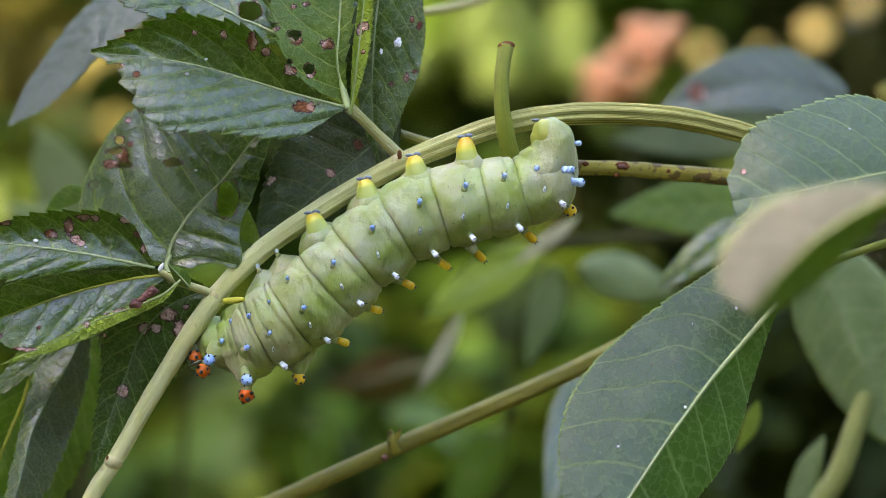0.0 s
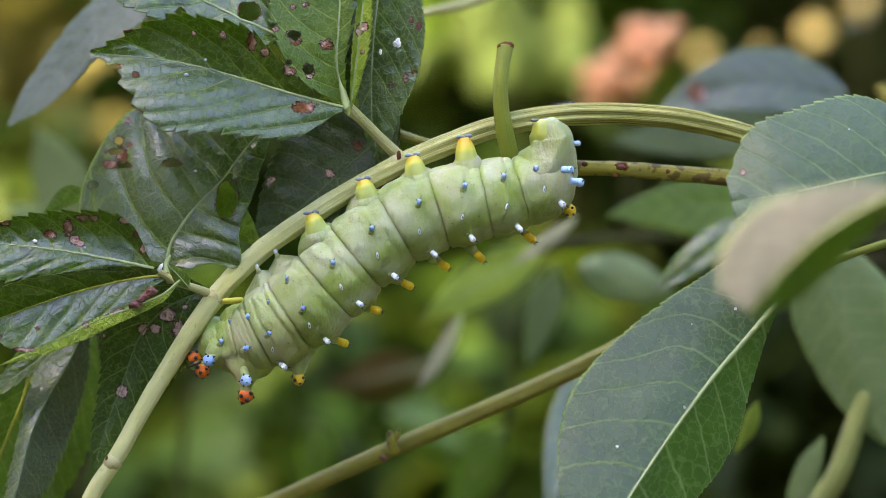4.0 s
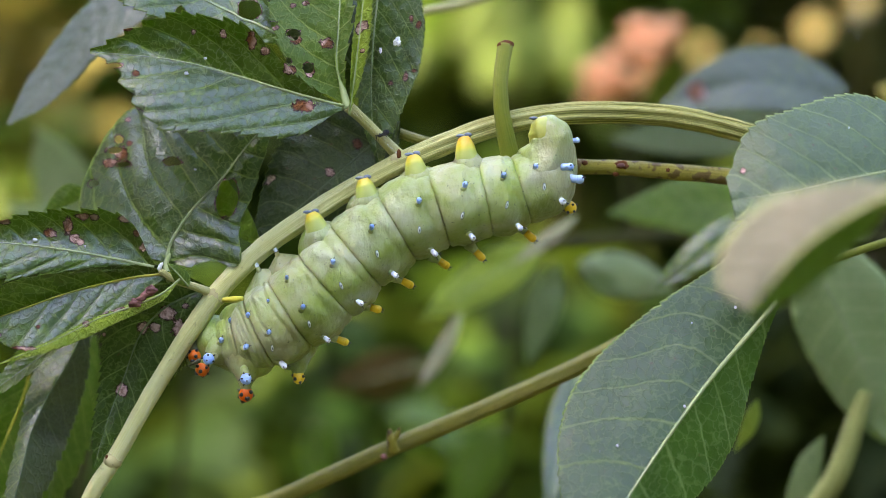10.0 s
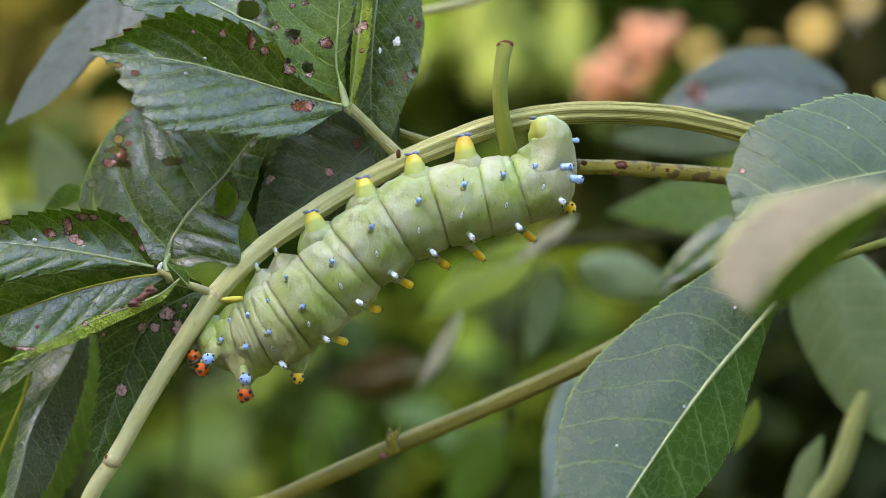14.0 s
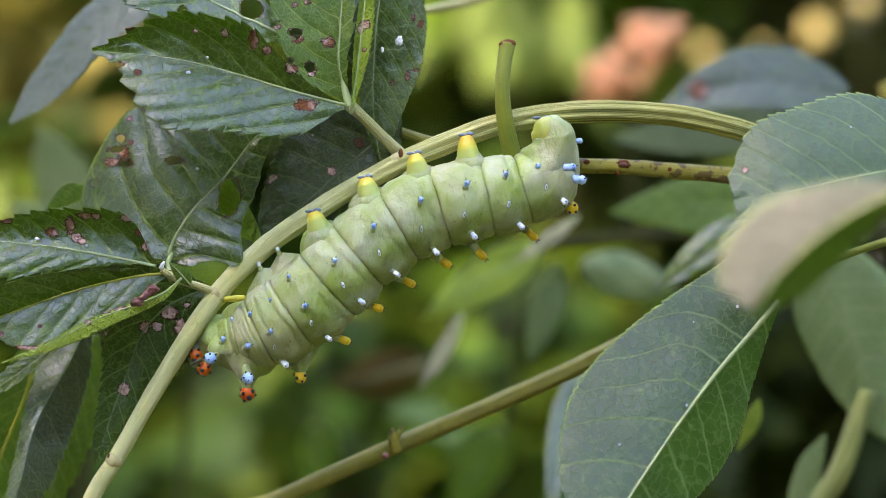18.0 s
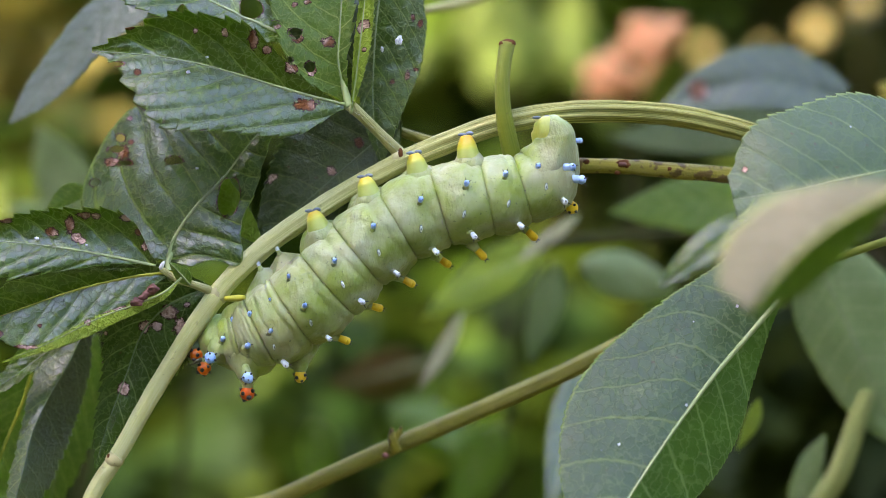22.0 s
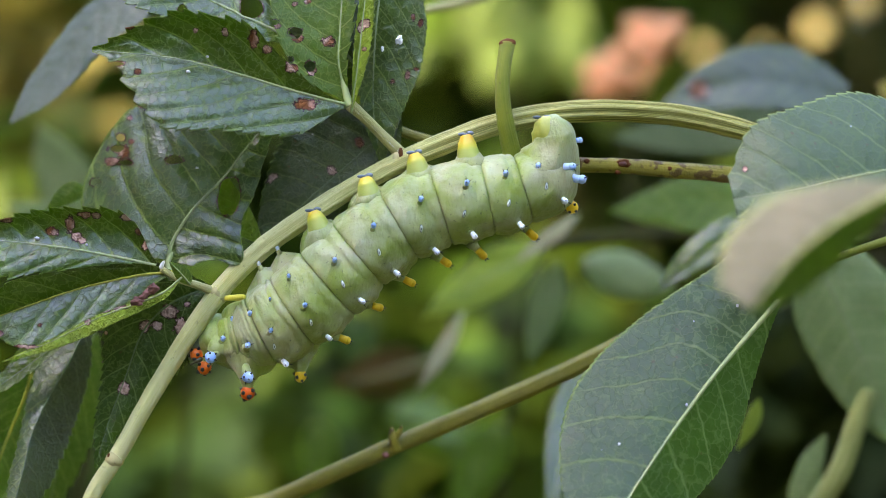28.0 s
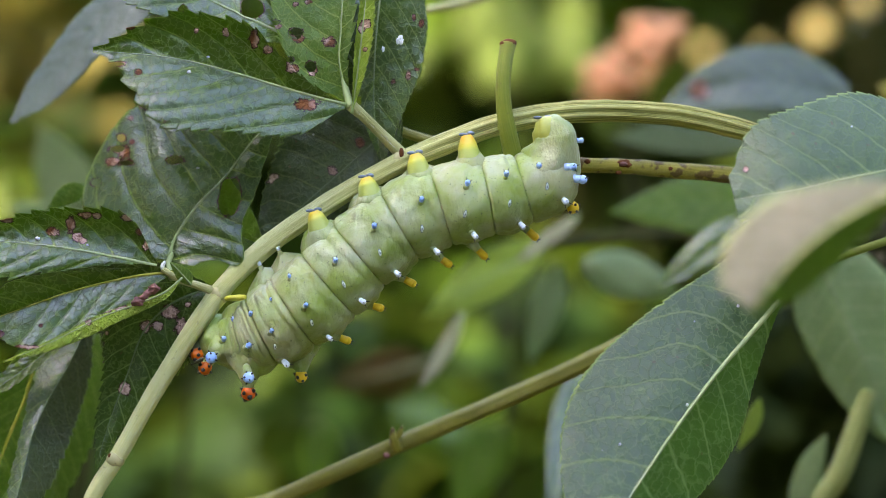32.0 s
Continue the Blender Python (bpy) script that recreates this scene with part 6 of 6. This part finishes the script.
    tube("clasper", [(22.8, 0, 20.9), (22.0, -1.6, 23.6), (21.3, -2.4, 25.5), (20.7, -2.6, 27.0), (20.5, -2.5, 27.7)], [3.0, 3.6, 3.36, 2.4, 1.08], FOOT_GREEN, rear, "yellow-green clasper", steps=7, sides=28, lumpy=0.22)
    tube("flap", [(23.3, 3, 11.1), (24.8, 0, 14.9), (25.3, -1, 18.2), (25.6, -1, 21.6), (25.2, -1, 23.5)], [1.92, 3.48, 3.0, 2.4, 1.2], SKIN, rear, steps=7, sides=24, lumpy=0.2)
    bm = bmesh.new()
    ball((19.1, -3.5, 27.6), 0.75, bm, (1.4, 0.8, 0.5))
    ball((21.3, -3, 27.9), 0.6, bm, (1.4, 0.8, 0.5))
    part("foot_pad", bm, FOOT_PAD, rear, "slate blue gripping pad")
    for p, d, r in (((27.6, -2, 23.0), (1, 0, 0.05), 0.62), ((25.7, -7, 17.2), (0.8, -0.6, 0), 0.85), ((27.6, -4, 14.8), (1, -0.2, -0.1), 1.0), ((19.3, -9, 17.2), (0, -1, 0.1), 0.6)):
        v = Vector(d).normalized()
        bm = bmesh.new()
        cone(Vector(p) - v * r, Vector(p) + v * r * 1.2, r * 0.9, r * 0.8, bm, 14)
        ball(Vector(p) + v * r * 1.2, r, bm)
        club = part("tubercle", bm, BLUE, rear, "sky blue spined knob")
        for k in range(3):
            w = 2.1 * k + 0.5
            q = v.to_track_quat("Z", "Y")
            e = q @ Vector((math.cos(w), math.sin(w), 0.9)).normalized()
            bm = bmesh.new()
            cone(Vector(p) + v * r * 1.2 + e * r * 0.8, Vector(p) + v * r * 1.2 + e * r * 1.7, r * 0.22, r * 0.04, bm, 6)
            part("spine", bm, BLACK, club, "black spine")
    tubercle(rear, 9.81, 45, 0.75, WHITE, "blue-white knob", 2, (0.55, -0.5, -0.15))
    spiracle(rear, 9.54, 10)
    horn(rear, (25.2, 0, 10.8), (27.0, 0.5, 8.9), 1.35, YELLOW, "round yellow knob with black spines", 0.9)
    return worm, rear


worm, rear = caterpillar()


# ---- the ants ----
ANT = skin("ant_black", (0.004, 0.004, 0.004), (0.010, 0.008, 0.007), 0.2, spec=0.35)


def ant():
    """A small ant that heads along +x with its feet on z = 0 (millimetres from its base)."""
    bug = new("ant")
    tagged(bug, "tiny black ant walking along the stem", "ant", "ants on the plant")

    def piece(name, fill, label=""):
        bm = bmesh.new()
        fill(bm)
        bmesh.ops.translate(bm, verts=bm.verts, vec=(0, 0, -HEIGHT))
        return part(name, bm, ANT, bug, label)

    piece("abdomen", lambda bm: ball((-1.15, 0, 0.75), 0.62, bm, (1.35, 0.9, 0.9)))
    piece("waist", lambda bm: ball((-0.35, 0, 0.62), 0.2, bm, (1.2, 0.8, 1.1)))
    piece("thorax", lambda bm: ball((0.25, 0, 0.75), 0.36, bm, (1.6, 0.8, 0.85)))
    piece("head", lambda bm: ball((1.15, 0, 0.82), 0.4, bm, (1.15, 1.0, 0.8)))
    bug.scale = (1.2, 1.2, 1.2)
    for side in (-1, 1):
        for k, (x, reach) in enumerate(((0.5, 0.9), (0.2, 0.1), (-0.05, -0.9))):
            def leg(bm, x=x, reach=reach, side=side):
                knee = (x + reach * 0.5, side * 0.75, 1.05)
                cone((x, side * 0.2, 0.6), knee, 0.1, 0.09, bm, 6)
                cone(knee, (x + reach, side * 1.25, 0.0), 0.085, 0.04, bm, 6)
            piece("leg", leg)

        def feeler(bm, side=side):
            cone((1.45, side * 0.15, 0.95), (1.75, side * 0.45, 1.25), 0.05, 0.045, bm, 6)
            cone((1.75, side * 0.45, 1.25), (2.3, side * 0.55, 0.85), 0.045, 0.03, bm, 6)
        piece("antenna", feeler)
    return bug


def ant_pose(p, ahead, up):
    """Stands at p (millimetres), heads towards ahead, with its back towards up."""
    x = Vector(ahead).normalized()
    z = Vector(up)
    z = (z - x * z.dot(x)).normalized()
    y = z.cross(x)
    m = Matrix((x, y, z)).transposed().to_4x4()
    return Matrix.Translation(at(p)) @ m


def motions():
    first, second = ant(), ant()
    # the first ant comes along the arched stem from the far end, rounds the leaf stalk and goes down behind the stem
    path = [
        (0.0, (77.8, 8, 22.0)), (1.6, (67.7, 6, 26.8)), (2.4, (54.5, 5, 30.8)), (2.6, (46.6, 5, 31.4)), (2.8, (40.1, 5, 31.6)), (3.0, (33.0, 5, 31.3)), (3.3, (27.7, 6, 30.9)), (5.4, (24.6, 6, 30.7)), (5.8, (19.8, 4, 30.2)),
        (6.0, (16.4, 4, 29.8)), (6.2, (10.8, 4, 28.6)), (6.4, (8.3, 3, 27.9)), (6.6, (5.7, 3, 27.0)), (6.8, (2.4, 3, 25.9)), (7.0, (0.1, 4, 25.0)), (7.4, (-0.9, 5, 24.3)), (8.2, (-3.0, 5, 23.4)),
        (8.6, (-5.6, 7, 23.8)), (9.0, (-6.4, 7, 23.8)), (9.4, (-7.1, 7, 23.7)), (9.8, (-10.1, 4, 24.0)), (10.0, (-12.3, 0, 23.9)), (10.2, (-12.5, -1, 22.3)), (10.4, (-13.5, 0, 20.2)), (10.8, (-14.9, 0, 18.6)), (11.0, (-15.4, 0, 18.3)),
        (11.4, (-16.4, 1, 17.6)), (11.8, (-17.7, 1, 16.8)), (12.2, (-25.2, 2, 12.3)), (12.6, (-30.3, 2, 9.0)), (13.0, (-40.1, 2, 1.7)), (13.4, (-43.4, 6, -2.4)), (16.0, (-60.1, 8, -27.5)), (19.0, (-77.5, 10, -56.3)), (32.0, (-88.8, 12, -80.9))]
    rows = []
    for k, (t, p) in enumerate(path):
        p = (p[0], p[1], p[2] - 0.35)
        q0, q1 = Vector(path[max(0, k - 1)][1]), Vector(path[min(k + 1, len(path) - 1)][1])
        d = q1 - q0
        up = Vector((d.z, 0, -d.x)).normalized() + Vector((0, -0.35, 0))
        rows.append((t, ant_pose(p, d, up)))
    walk(first, rows)
    # the second one shows at the arched stem, goes round behind the leaf and runs back along the twig
    path = [(0.0, (83.3, 12, 22.2)), (28.6, (75.6, 10, 24.8)), (29.3, (66.8, 8, 27.6)), (29.6, (68.8, 9, 26.9)), (29.95, (67.1, 10, 18.9)), (30.2, (64.4, 10, 18.7)), (30.5, (55.0, 9, 19.1)), (30.8, (43.6, 8, 19.6)), (31.1, (32.0, 8, 20.3)), (31.4, (21.7, 9, 20.3)), (32.0, (14.4, 10, 19.9))]
    rows = []
    for k, (t, p) in enumerate(path):
        rows.append((t, ant_pose((p[0], p[1], p[2] - 0.55), (-1, 0, 0.05), (0.05, -0.3, 1))))
    walk(second, rows)
    # the hind end shifts a little as the grip is renewed
    home = Matrix.Translation(rear.location)
    walk(rear, [(t, home @ pose(x / 1000, 0, z / 1000, 0, turn, 0)) for t, x, z, turn in
                ((0.0, -0.05, -0.15, 1.6), (3.5, -0.05, -0.15, 1.6), (5.2, 0.0, 0.0, 0.1), (14.5, 0.0, 0.0, 0.2), (16.5, 0.05, -0.1, 1.0), (32.0, 0.05, -0.1, 1.2))])


motions()
